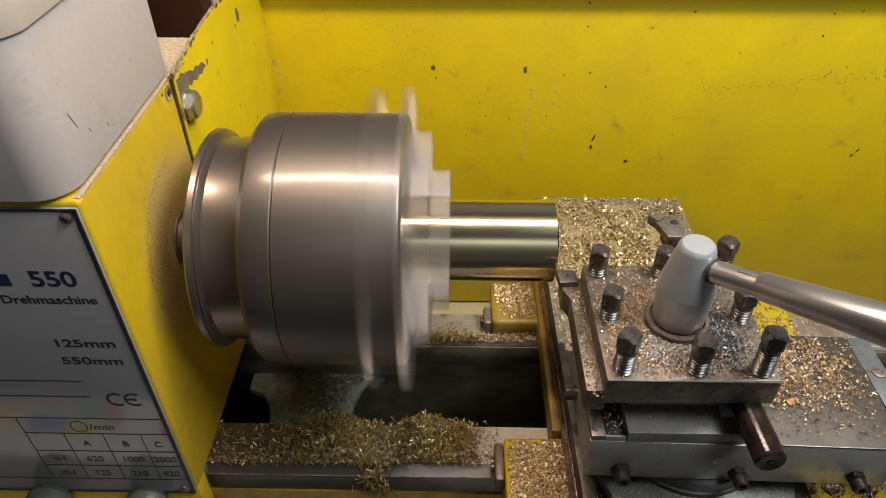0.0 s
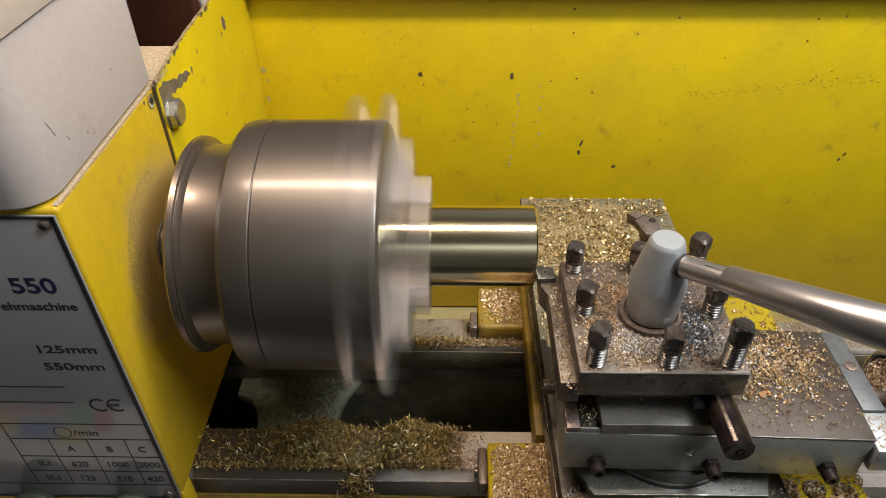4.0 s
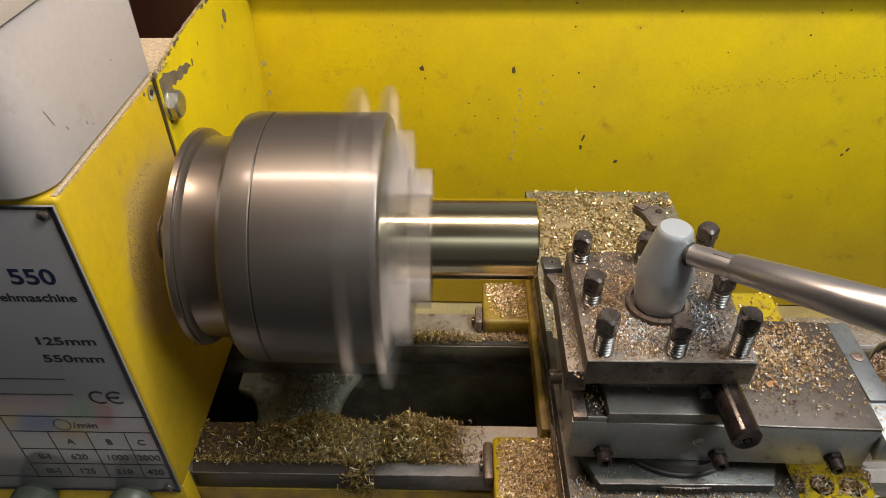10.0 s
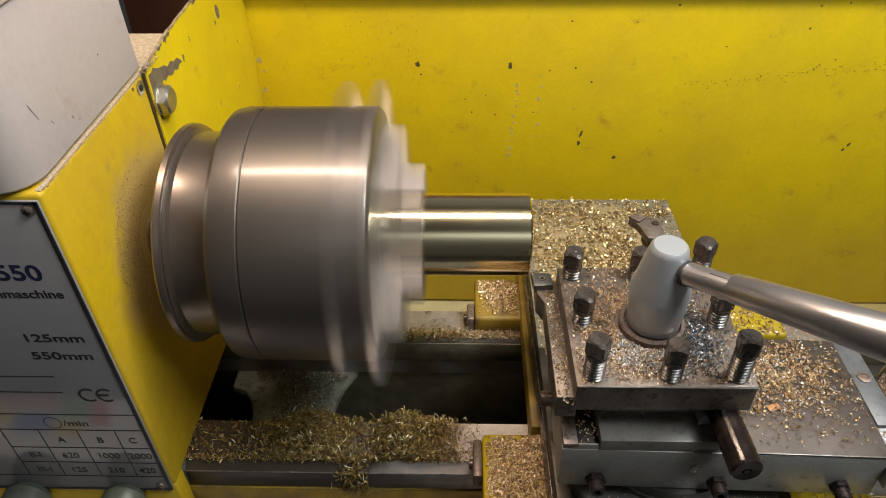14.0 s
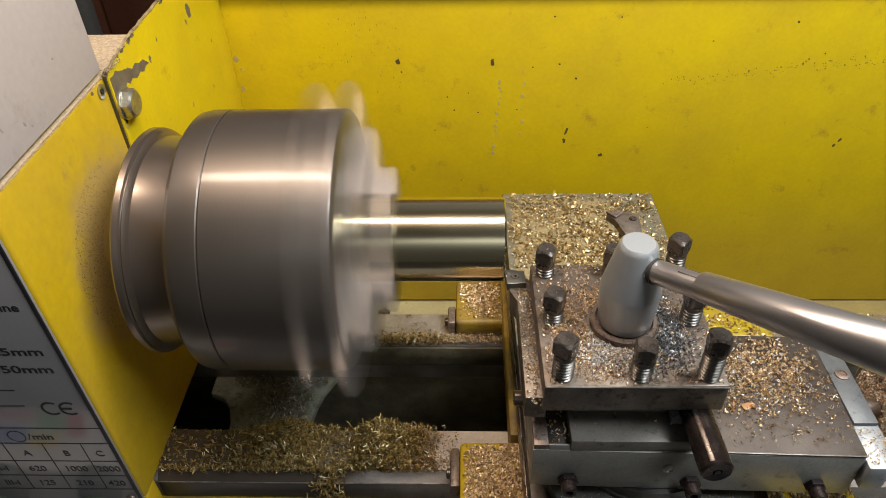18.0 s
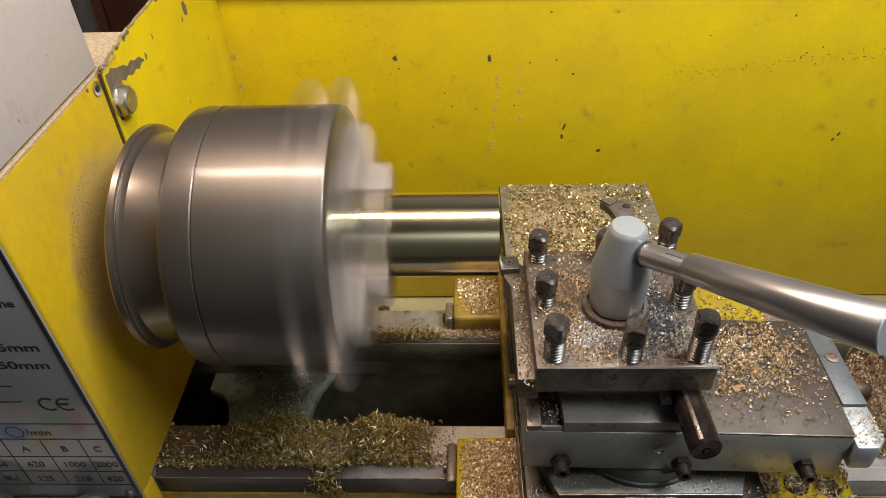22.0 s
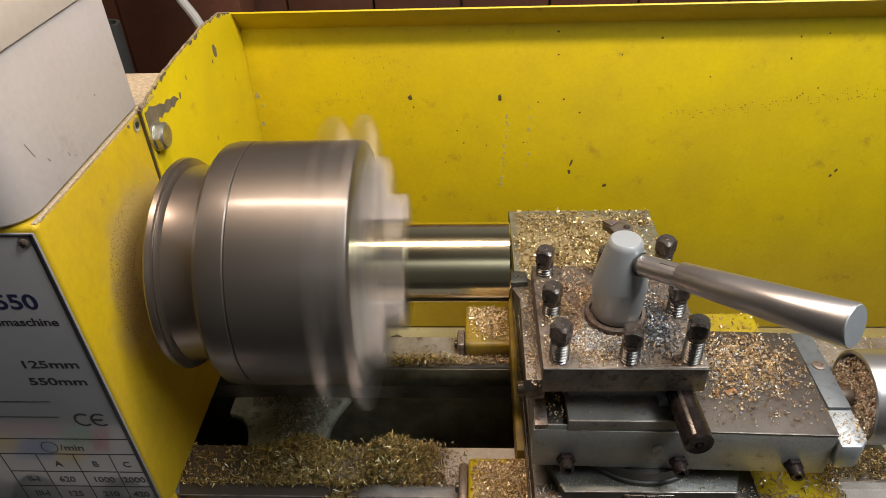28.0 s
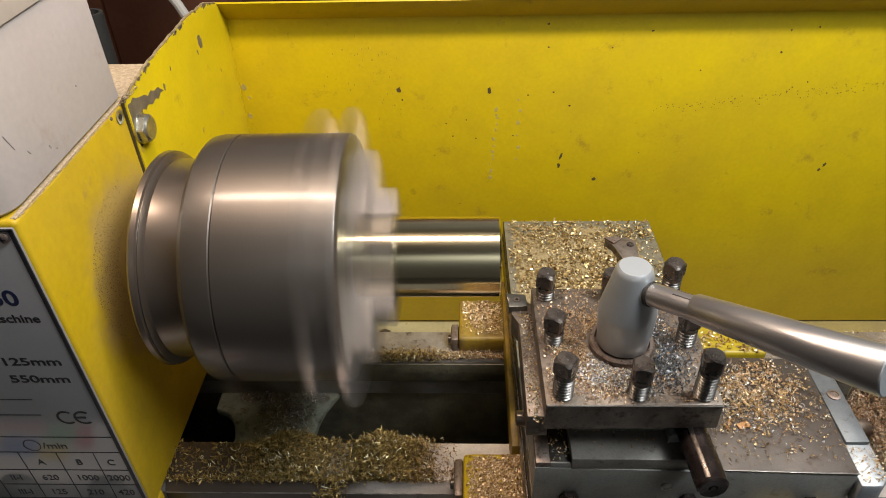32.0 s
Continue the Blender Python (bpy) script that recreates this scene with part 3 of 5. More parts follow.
def guard():
    rng = random.Random(4)
    g = thing("splash_guard", "yellow sheet-metal splash guard with chipped paint", "splash guard")
    part("rear_panel", box(-0.1145, 0.75, WALL_Y, WALL_Y + 0.0015, -0.236, 0.0555, 0.0003), YELLOW, g, "bright yellow painted rear panel")
    # the folded lip leans forward over the panel
    lip = bmesh.new()
    prism([(WALL_Y + 0.0015, 0.0556), (WALL_Y - 0.0125, 0.0705), (WALL_Y - 0.0135, 0.0695), (WALL_Y, 0.0541)], -0.114, 0.75, 0.0002, "x", lip)
    part("folded_lip", lip, YELLOW, g)
    side = bmesh.new()
    prism([(0.0335, 0.0728), (0.0335, -0.112), (0.076, -0.112), (0.076, -0.236), (WALL_Y, -0.236), (WALL_Y, 0.0555), (WALL_Y - 0.0135, 0.0700), (WALL_Y - 0.036, 0.0770), (0.140, 0.0795), (0.066, 0.0780), (0.048, 0.0755)], -0.1137, -0.1121, 0.0003, "x", side)
    panel = part("side_panel", side, YELLOW, g, "yellow side panel bolted to the headstock")
    part("grimy_joint", box(-0.1146, -0.11290, 0.0329, 0.0336, -0.110, 0.0722, 0.0002, 1), DARK_CHIP, panel, "dark grimy joint along the headstock")
    rim = [(0.0333, 0.0730), (0.048, 0.0758), (0.066, 0.0783), (0.100, 0.0792), (0.140, 0.0798), (0.1565, 0.0785), (WALL_Y - 0.036, 0.0773), (WALL_Y - 0.0135, 0.0703)]
    part("worn_edge", tube([(-0.1128 + rng.gauss(0, 0.00015), y, z + rng.gauss(0, 0.0002)) for (ya, za), (yb, zb) in zip(rim, rim[1:]) for y, z in ((ya + (yb - ya) * k / 8, za + (zb - za) * k / 8) for k in range(8))], 0.0008, 6), WORN_EDGE, panel, "gritty edge with the paint worn off")
    spots = [(0.008, -0.001, 2.0, 1.3, 0), (0.010, -0.009, 0.9, 1, 0), (0.076, -0.002, 1.6, 1.7, 0), (0.1335, -0.059, 1.1, 3.0, -0.3), (0.1325, -0.067, 1.3, 1.6, 0),
             (0.162, -0.080, 1.9, 0.8, 0), (0.343, -0.068, 1.0, 2.2, -0.5), (0.340, -0.073, 1.1, 1.5, -0.4), (0.191, 0.042, 1.1, 0.7, 0), (0.117, 0.048, 1.0, 0.8, 0),
             (0.288, 0.041, 0.8, 1, 0), (0.307, 0.043, 0.8, 1, 0), (0.285, 0.025, 0.8, 1, 0), (0.118, 0.031, 0.9, 0.8, 0), (0.164, 0.030, 0.7, 1, 0), (0.137, -0.015, 0.9, 1, 0),
             (0.124, -0.004, 0.8, 1, 0), (0.105, -0.006, 0.7, 1, 0), (0.043, -0.029, 0.7, 1, 0), (0.048, -0.040, 0.7, 1, 0), (0.033, -0.057, 0.6, 1, 0), (0.0585, -0.026, 0.6, 1, 0),
             (0.053, -0.103, 0.5, 1, 0), (0.195, -0.056, 0.5, 1, 0), (0.095, -0.040, 0.7, 1, 0), (0.066, -0.042, 0.8, 0.7, 0), (0.30, -0.002, 0.6, 1, 0), (0.31, 0.002, 0.6, 1, 0), (0.23, 0.012, 0.6, 1, 0),
             (0.40, 0.02, 1.0, 1.2, 0), (0.46, -0.05, 1.2, 0.8, 0)]
    for x, z, s, ratio, lean in spots:
        part("paint_chip", prism(blot(x, z, s * 0.001, ratio, rng, lean), WALL_Y - 0.00015, WALL_Y + 0.0002, 0, "y"), DARK_CHIP, g, smooth=False)
    for i in range(130):
        x = rng.uniform(0.20, 0.38)
        part("paint_chip", prism(blot(x, -0.019 + (x - 0.20) * 0.11 + rng.gauss(0, 0.0025), rng.uniform(0.0002, 0.0006), 1.0, rng), WALL_Y - 0.00015, WALL_Y + 0.0002, 0, "y"), BROWN_SPECK, g, smooth=False)
    # dried splashes in two upright rows
    for i in range(22):
        x, z = (0.0815 - i * 0.0002, -0.016 - i * 0.0042) if i < 16 else (0.099 + rng.uniform(-0.001, 0.001), -0.010 - (i - 16) * 0.010)
        part("dried_spot", prism(blot(x + rng.gauss(0, 0.0008), z + rng.gauss(0, 0.001), rng.uniform(0.0007, 0.0017), 1.2, rng), WALL_Y - 0.00008, WALL_Y + 0.0002, 0, "y"), DRIED_DRIP, g, smooth=False)
    for x, z, size in ((-0.1095, 0.0029, 0.0022), (-0.1068, -0.0056, 0.0012), (-0.1090, -0.0208, 0.0019)):
        part("dried_spot", prism(blot(x, z, size, 1.3, random.Random(9)), WALL_Y - 0.00008, WALL_Y + 0.0002, 0, "y"), DRIED_DRIP, g, smooth=False)
    for i in range(60):
        part("dried_spot", prism(blot(rng.uniform(-0.05, 0.01), rng.gauss(0.01, 0.018), rng.uniform(0.0002, 0.0005), 2.5, rng), WALL_Y - 0.00008, WALL_Y + 0.0002, 0, "y"), TAN_SPECK if i % 3 else PALE_MARK, g, smooth=False)
    # bare patches on the side panel round the bolt and along its upper edge
    X = -0.1121

    def patch(y, z, s, ratio, lean=0.0):
        part("bare_patch", prism(blot(y, z, s, ratio, rng, lean), X - 0.0002, X + 0.0001, 0, "x"), PRIMER if z > 0.055 else PALE_MARK, g, smooth=False)
    edge = [(0.0325, 0.0735), (0.0360, 0.0728), (0.0395, 0.0742), (0.0430, 0.0722), (0.0475, 0.0708), (0.0520, 0.0700), (0.0560, 0.0672), (0.0610, 0.0683), (0.0655, 0.0662), (0.0700, 0.0662), (0.0770, 0.0612),
            (0.0720, 0.0622), (0.0680, 0.0603), (0.0640, 0.0622), (0.0590, 0.0612), (0.0540, 0.0634), (0.0500, 0.0622), (0.0470, 0.0644), (0.0430, 0.0612), (0.0420, 0.0540), (0.0380, 0.0500), (0.0340, 0.0480), (0.0320, 0.0560)]
    edge = [(a[0] + (b[0] - a[0]) * k / 5 + rng.uniform(-0.00022, 0.00022), a[1] + (b[1] - a[1]) * k / 5 + rng.uniform(-0.00022, 0.00022)) for a, b in zip(edge, edge[1:] + edge[:1]) for k in range(5)]
    part("bare_patch", prism([(y + 0.0022, z - 0.0032) for y, z in edge], X - 0.0002, X + 0.0001, 0, "x"), PRIMER, g, "bare primer patch round the bolt", smooth=False)
    for y, z, s, ratio, lean in ((0.081, 0.0592, 0.0014, 1.5, 0.2), (0.095, 0.0640, 0.0009, 1.8, 0), (0.149, 0.0600, 0.0032, 1.6, 0.2), (0.141, 0.0560, 0.0009, 1.8, 0.2), (0.036, 0.045, 0.0025, 1.2, 0), (0.12, 0.012, 0.0016, 1.5, 0),
                                 (0.16, 0.005, 0.0014, 1.2, 0), (0.15, -0.012, 0.0016, 1.4, 0), (0.175, 0.030, 0.0012, 1.4, 0)):
        patch(y, z, s, ratio, lean)
    for i in range(44):
        y = rng.choice((rng.gauss(0.060, 0.012), rng.gauss(0.118, 0.010), rng.gauss(0.160, 0.012), rng.uniform(0.040, 0.190)))
        size = rng.choice((0.0004, 0.0006, 0.0010, 0.0020)) * rng.uniform(0.7, 1.4)
        patch(y, float(np.interp(y, (0.03, 0.048, 0.066, 0.14, 0.171, 0.193), (0.0720, 0.0750, 0.0776, 0.0790, 0.0765, 0.0697))) - 0.15 * size, size, rng.uniform(0.3, 0.8))
    bolt = part("bolt_head", poly_head(6, 0.0067, 0.0076, 0.0050, 0.0061, pose(-0.1114, 0.0410, 0.0540, 18)), ZINC, g, "zinc-plated hexagon bolt")
    part("washer", spun([(0, 0), (0, 0.0082), (0.0010, 0.0082), (0.0010, 0)], 28, pose(-0.1121, 0.0410, 0.0540)), ZINC, bolt)
    tray = thing("chip_tray", "pale yellow chip tray under the lathe bed", "chip tray")
    part("tray_floor", box(-0.65, 0.9, 0.02, 0.30, -0.2595, -0.238, 0.001), TRAY_DUSTY, tray)
    part("worn_patch", box(-0.060, 0.100, 0.120, 0.2060, -0.2382, -0.2374, 0.0002), TRAY_PAINT, tray, "pale patch")
    part("drain_nut", spun([(0, 0), (0, 0.0060), (0.004, 0.0060), (0.0046, 0.005), (0.0046, 0)], 6, upright(-0.018, 0.188, -0.238)), BOLT_STEEL, tray, smooth=False)


# ---- headstock ----
HX, HY, HZ = -0.1150, -0.0705, 0.0715
TAPER = 0.018    # the casing widens towards its foot


def headstock():
    rng = random.Random(8)
    h = thing("headstock", "yellow painted lathe headstock with a grey instruction plate", "headstock")
    def corner(r, y1, x1):
        return [(-0.46, HY), (x1, HY)] + [(x1 - r + r * math.cos(radians(k * 15)), y1 - r + r * math.sin(radians(k * 15))) for k in range(7)] + [(-0.46, y1)]
    shell = prism(corner(0.007, 0.0845, HX), -0.1172, HZ, 0.0020, "z", None, 3)
    box(-0.46, HX, HY, -0.0590, -0.1600, -0.1165, 0.0015, 2, shell)
    for v in shell.verts:
        v.co.x += TAPER * (HZ - v.co.z) if v.co.x > -0.2 else 0.0
    part("casing", shell, SPRAYED_YELLOW, h, "worn yellow casing with an oily spray ring")
    part("tapped_hole", spun([(0.0, 0.0020), (0.0003, 0.0036), (0.0006, 0.0036), (0.0006, 0.0022), (-0.001, 0.0020), (-0.001, 0)], 24, pose(HX + 0.0001, 0.0283, 0.0668)), ZINC, h, "open tapped hole with a bright thread")
    # black plug stands for the shade inside the hole
    part("hole_shadow", spun([(0.0009, 0.0), (0.0009, 0.0014), (0.0004, 0.0014), (0.0004, 0)], 20, pose(HX + 0.0001, 0.0283, 0.0668)), BLACK_RUBBER_AND_SHADE, h)
    part("spindle_bore", spun([(0.0, 0.014), (0.001, 0.014), (0.001, 0.0)], 48, pose(HX + TAPER * HZ, 0, 0)), DARK_STEEL, h)

    def sprayed(rng):
        a, r = radians(rng.gauss(165, 45)), 0.020 + 0.024 * rng.random()
        return HX + TAPER * (HZ - r * math.sin(a)) + 0.0001, r * math.cos(a), r * math.sin(a)
    swarf("metal_dust", 2800, sprayed, FLECKS, "brown metal dust sprayed on the headstock round the chuck", (0.0002, 0.0006), (0.0002, 0.0004), (0.2, 1.0), 0.0, 22, 1.2)
    # instruction plate
    y = HY - 0.0006
    plate = part("plate", box(-0.40, -0.1165, HY - 0.0010, HY + 0.001, -0.1195, 0.0690, 0.0006), PLATE_ALU, h, "grey aluminium instruction plate")
    edge = bmesh.new()
    for a in ((-0.40, -0.1165, 0.0676, 0.0690), (-0.1185, -0.1165, -0.1195, 0.0690), (-0.40, -0.1165, -0.1195, -0.1182)):
        box(a[0], a[1], HY - 0.0016, HY - 0.0008, a[2], a[3], 0.0003, 1, edge)
    part("border", edge, BLACK_INK, plate, "dark raised border")
    for x, z in ((-0.1215, 0.0648), (-0.1225, -0.1160), (-0.39, 0.064)):
        s = part("screw", spun([(0, 0), (0, 0.0026), (-0.0008, 0.0024), (-0.0014, 0.0016), (-0.0016, 0)], 20, pose(x, HY - 0.001, z, 0, 0, 90)), RUSTY_STEEL, plate, "browned cross-head screw")
        cross = box(x - 0.0015, x + 0.0015, HY - 0.0027, HY - 0.0020, z - 0.0003, z + 0.0003, 0)
        box(x - 0.0003, x + 0.0003, HY - 0.0027, HY - 0.0020, z - 0.0015, z + 0.0015, 0, bm=cross)
        part("slot", cross, BLACK_INK, s)
    y = HY - 0.0011
    lettering("model_number", "550", 0.0115, -0.1285, 0.0300, y, BLUE_INK, plate, "dark blue number on the plate", 0.00025, "RIGHT", 1.13)
    part("brand_bar", box(-0.195, -0.1560, y - 0.0001, y + 0.0003, 0.0300, 0.0362, 0), BLUE_INK, plate)
    lettering("machine_word", "Drehmaschine", 0.0063, -0.1238, 0.0203, y, BLACK_INK, plate, "", 0.0001, "RIGHT", 1.1)
    lettering("size_text", "125mm", 0.0066, -0.1242, -0.0058, y, BLACK_INK, plate, "", 0.00012, "RIGHT", 1.40)
    lettering("size_text", "550mm", 0.0066, -0.1242, -0.0170, y, BLACK_INK, plate, "", 0.00012, "RIGHT", 1.40)
    for z in (-0.0290, -0.0400):
        part("rule", box(-0.30, -0.1475, y - 0.0001, y + 0.0003, z, z + 0.0004, 0), BLACK_INK, plate)
    # conformity mark of two open rings
    for cx, bar in ((-0.1357, False), (-0.1274, True)):
        bm = bmesh.new()
        pts = []
        for i in range(19):
            a = radians(50 + 260 * i / 18)
            pts.append((math.cos(a), math.sin(a)))
        lo = [bm.verts.new((cx + 0.0047 * c, y - 0.0001, -0.0415 + 0.0047 * s)) for c, s in pts]
        hi = [bm.verts.new((cx + 0.0035 * c, y - 0.0001, -0.0415 + 0.0035 * s)) for c, s in pts]
        for i in range(18):
            bm.faces.new((lo[i], lo[i + 1], hi[i + 1], hi[i]))
        if bar:
            box(cx - 0.004, cx + 0.0012, y - 0.00015, y + 0.0002, -0.0421, -0.0409, 0, bm=bm)
        part("conformity_mark", bm, BLACK_INK, plate, smooth=False)
    # speed table
    x0, x1 = -0.30, -0.1185
    for z in (-0.0565, -0.0685, -0.0830, -0.0955, -0.1075):
        part("table_rule", box(x0 if z in (-0.0565, -0.1075) else -0.190, x1, y - 0.0001, y + 0.0003, z, z + 0.00035, 0), BLACK_INK, plate)
    for x in (-0.190, -0.1710, -0.1515, -0.1325):
        part("table_rule", box(x, x + 0.00035, y - 0.0001, y + 0.0003, -0.1075, -0.0565 if x == -0.190 else -0.0685, 0), BLACK_INK, plate)
    ringm = bmesh.new()
    pts = [(math.cos(2 * math.pi * i / 24), math.sin(2 * math.pi * i / 24)) for i in range(24)]
    a = [ringm.verts.new((-0.1610 + 0.0044 * c, y - 0.0001, -0.0628 + 0.0044 * s)) for c, s in pts]
    b = [ringm.verts.new((-0.1610 + 0.0039 * c, y - 0.0001, -0.0628 + 0.0039 * s)) for c, s in pts]
    for i in range(24):
        ringm.faces.new((a[i], a[(i + 1) % 24], b[(i + 1) % 24], b[i]))
    part("turn_sign", ringm, BLACK_INK, plate, smooth=False)
    lettering("table_text", "/min", 0.0062, -0.1560, -0.0652, y, BLACK_INK, plate, "", 0.00003, "LEFT", 1.15)
    rows = (("", "A", "B", "C"), ("II-I", "620", "1000", "2000"), ("III-I", "125", "210", "420"))
    for r, words in enumerate(rows):
        for c, word in enumerate(words):
            if word:
                lettering("table_text", word, 0.0062, (-0.1800, -0.1618, -0.1420, -0.1255)[c], (-0.0785, -0.0915, -0.1040)[r], y, BLACK_INK, plate, "", 0.00003, "CENTER", 0.97)
    for z, w in ((-0.078, "I"), (-0.089, "II")):
        lettering("table_text", w, 0.0050, -0.212, z, y, BLACK_INK, plate, "", 0.0, "CENTER")
    for ob in [plate, *plate.children, *(c for p in plate.children for c in p.children)]:
        for v in ob.data.vertices:
            w = ob.matrix_basis @ v.co
            w.x += TAPER * (HZ - w.z)
            v.co = ob.matrix_basis.inverted() @ w
    # white electrics housing on top
    hb = thing("electrics_housing", "white plastic switch housing with rounded corners on the headstock", "housing")
    bm = bmesh.new()
    cx0, cx1, cy0, cy1, rr = -0.42, -0.1165, -0.0735, 0.040, 0.015
    rings = []
    for z, d in ((0.0722, 0.0012), (0.0735, 0.0), (0.1315, 0.0005), (0.1327, 0.0012)):
        ring_pts = []
        for px, py, a0 in ((cx1 - rr, cy1 - rr, 0), (cx0 + rr, cy1 - rr, 90), (cx0 + rr, cy0 + rr, 180), (cx1 - rr, cy0 + rr, 270)):
            rad = 0.004 if a0 == 0 else rr
            ox, oy = (cx1 - rad, cy1 - rad) if a0 == 0 else (px, py)
            for k in range(9):
                a = radians(a0 + 90 * k / 8)
                ring_pts.append(bm.verts.new((ox + (rad - d) * math.cos(a), oy + (rad - d) * math.sin(a), z)))
        rings.append(ring_pts)
    for a, b in zip(rings, rings[1:]):
        for i in range(len(a)):
            bm.faces.new((a[i], a[(i + 1) % len(a)], b[(i + 1) % len(a)], b[i]))
    bm.faces.new(rings[0][::-1])
    bm.faces.new(rings[-1])
    part("lower_shell", bm, WHITE_PLASTIC, hb)
    lid = bmesh.new()
    rings = []
    for z, d in ((0.1329, 0.0008), (0.1338, -0.0004), (0.146, 0.0), (0.1520, 0.0030), (0.154, 0.008)):
        ring_pts = []
        for px, py, a0 in ((cx1 - rr, cy1 - rr, 0), (cx0 + rr, cy1 - rr, 90), (cx0 + rr, cy0 + rr, 180), (cx1 - rr, cy0 + rr, 270)):
            for k in range(9):
                a = radians(a0 + 90 * k / 8)
                ring_pts.append(lid.verts.new((px + (rr - d) * math.cos(a), py + (rr - d) * math.sin(a), z)))
        rings.append(ring_pts)
    for a, b in zip(rings, rings[1:]):
        for i in range(len(a)):
            lid.faces.new((a[i], a[(i + 1) % len(a)], b[(i + 1) % len(a)], b[i]))
    lid.faces.new(rings[0][::-1])
    lid.faces.new(rings[-1])
    part("lid", lid, CREAM_PLASTIC, hb, "cream plastic lid")
    sc = box(0, 0.0004, -0.004, 0.004, -0.00016, 0.00016, 0)
    bmesh.ops.transform(sc, matrix=pose(cx1 - 0.00034, -0.053, 0.096, -66), verts=sc.verts[:])
    part("scratch", sc, BROWN_STAIN, hb, "faint brown scratch", smooth=False)
    for y, z, size, ratio in ((-0.030, 0.082, 0.0006, 2.5), (-0.026, 0.079, 0.0004, 1.5), (0.004, 0.094, 0.0005, 1.2), (-0.044, 0.087, 0.0004, 3.0)):
        part("stain", prism(blot(y, z, size, ratio, rng, 0.5), cx1 - 0.0003, cx1 + 0.00006, 0, "x"), BROWN_STAIN, hb, smooth=False)
    swarf("metal_dust", 2600, on_rect(-0.20, HX - 0.001, HY + 0.002, 0.083, HZ + 0.0001, lambda x, y, r: y > 0.042 and not (x > HX - 0.007 and y > 0.077) or x > -0.1165 and y < 0.077 and r.random() < 0.8), DUST,
          "fine brass dust lying on top of the headstock", (0.0003, 0.0008), (0.0002, 0.0005), (0.2, 1.0), 0.0001, 21, 0.2)
    swarf("metal_dust", 1500, on_rect(-0.1166, HX + 0.0002, HY + 0.004, 0.040, HZ - 0.0004), DUST, "fine brass dust along the edge of the headstock", (0.0002, 0.0006), (0.0002, 0.0005), (0.2, 1.0), 0.0002, 23, 0.2)
    swarf("metal_dust", 900, lambda r: (-0.1128 + r.gauss(0, 0.0006), 0.0335 + 0.016 * r.random() ** 1.5, 0.0728 + r.random() * 0.0012 ), DUST, "gritty dust caked on the corner of the splash guard", (0.0003, 0.0008), (0.0003, 0.0006), (0.2, 1.0), 0.0005, 24, 0.4)
    part("dust_layer", prism([(x, max(y, 0.0405)) for x, y in corner(0.006, 0.0835, HX - 0.0008)], HZ - 0.0002, HZ + 0.0004, 0, "z"), DUST, h, "tan layer of fine metal dust")
    part("dust_layer", box(HX - 0.0030, HX - 0.0006, HY + 0.002, 0.0400, HZ - 0.0003, HZ + 0.0003, 0.0002, 1), DUST, h)
    # control knobs in front of the headstock foot
    for x, z, s in ((-0.1917, -0.1235, 0.0128), (-0.1388, -0.1230, 0.0118)):
        k = thing("control_knob", "dusty grey-green round knob at the headstock foot", "knob", "control knobs")
        part("knob_body", spun([(-0.004, 0), (-0.004, s * 0.6), (0.0, s * 0.75), (0.004, s), (0.010, s), (0.014, s * 0.8), (0.0155, s * 0.3), (0.0155, 0)], 32, pose(x, HY - 0.001, z, 0, 0, -90)), GREEN_KNOB, k)


# ---- bed ----
BED = -0.1175


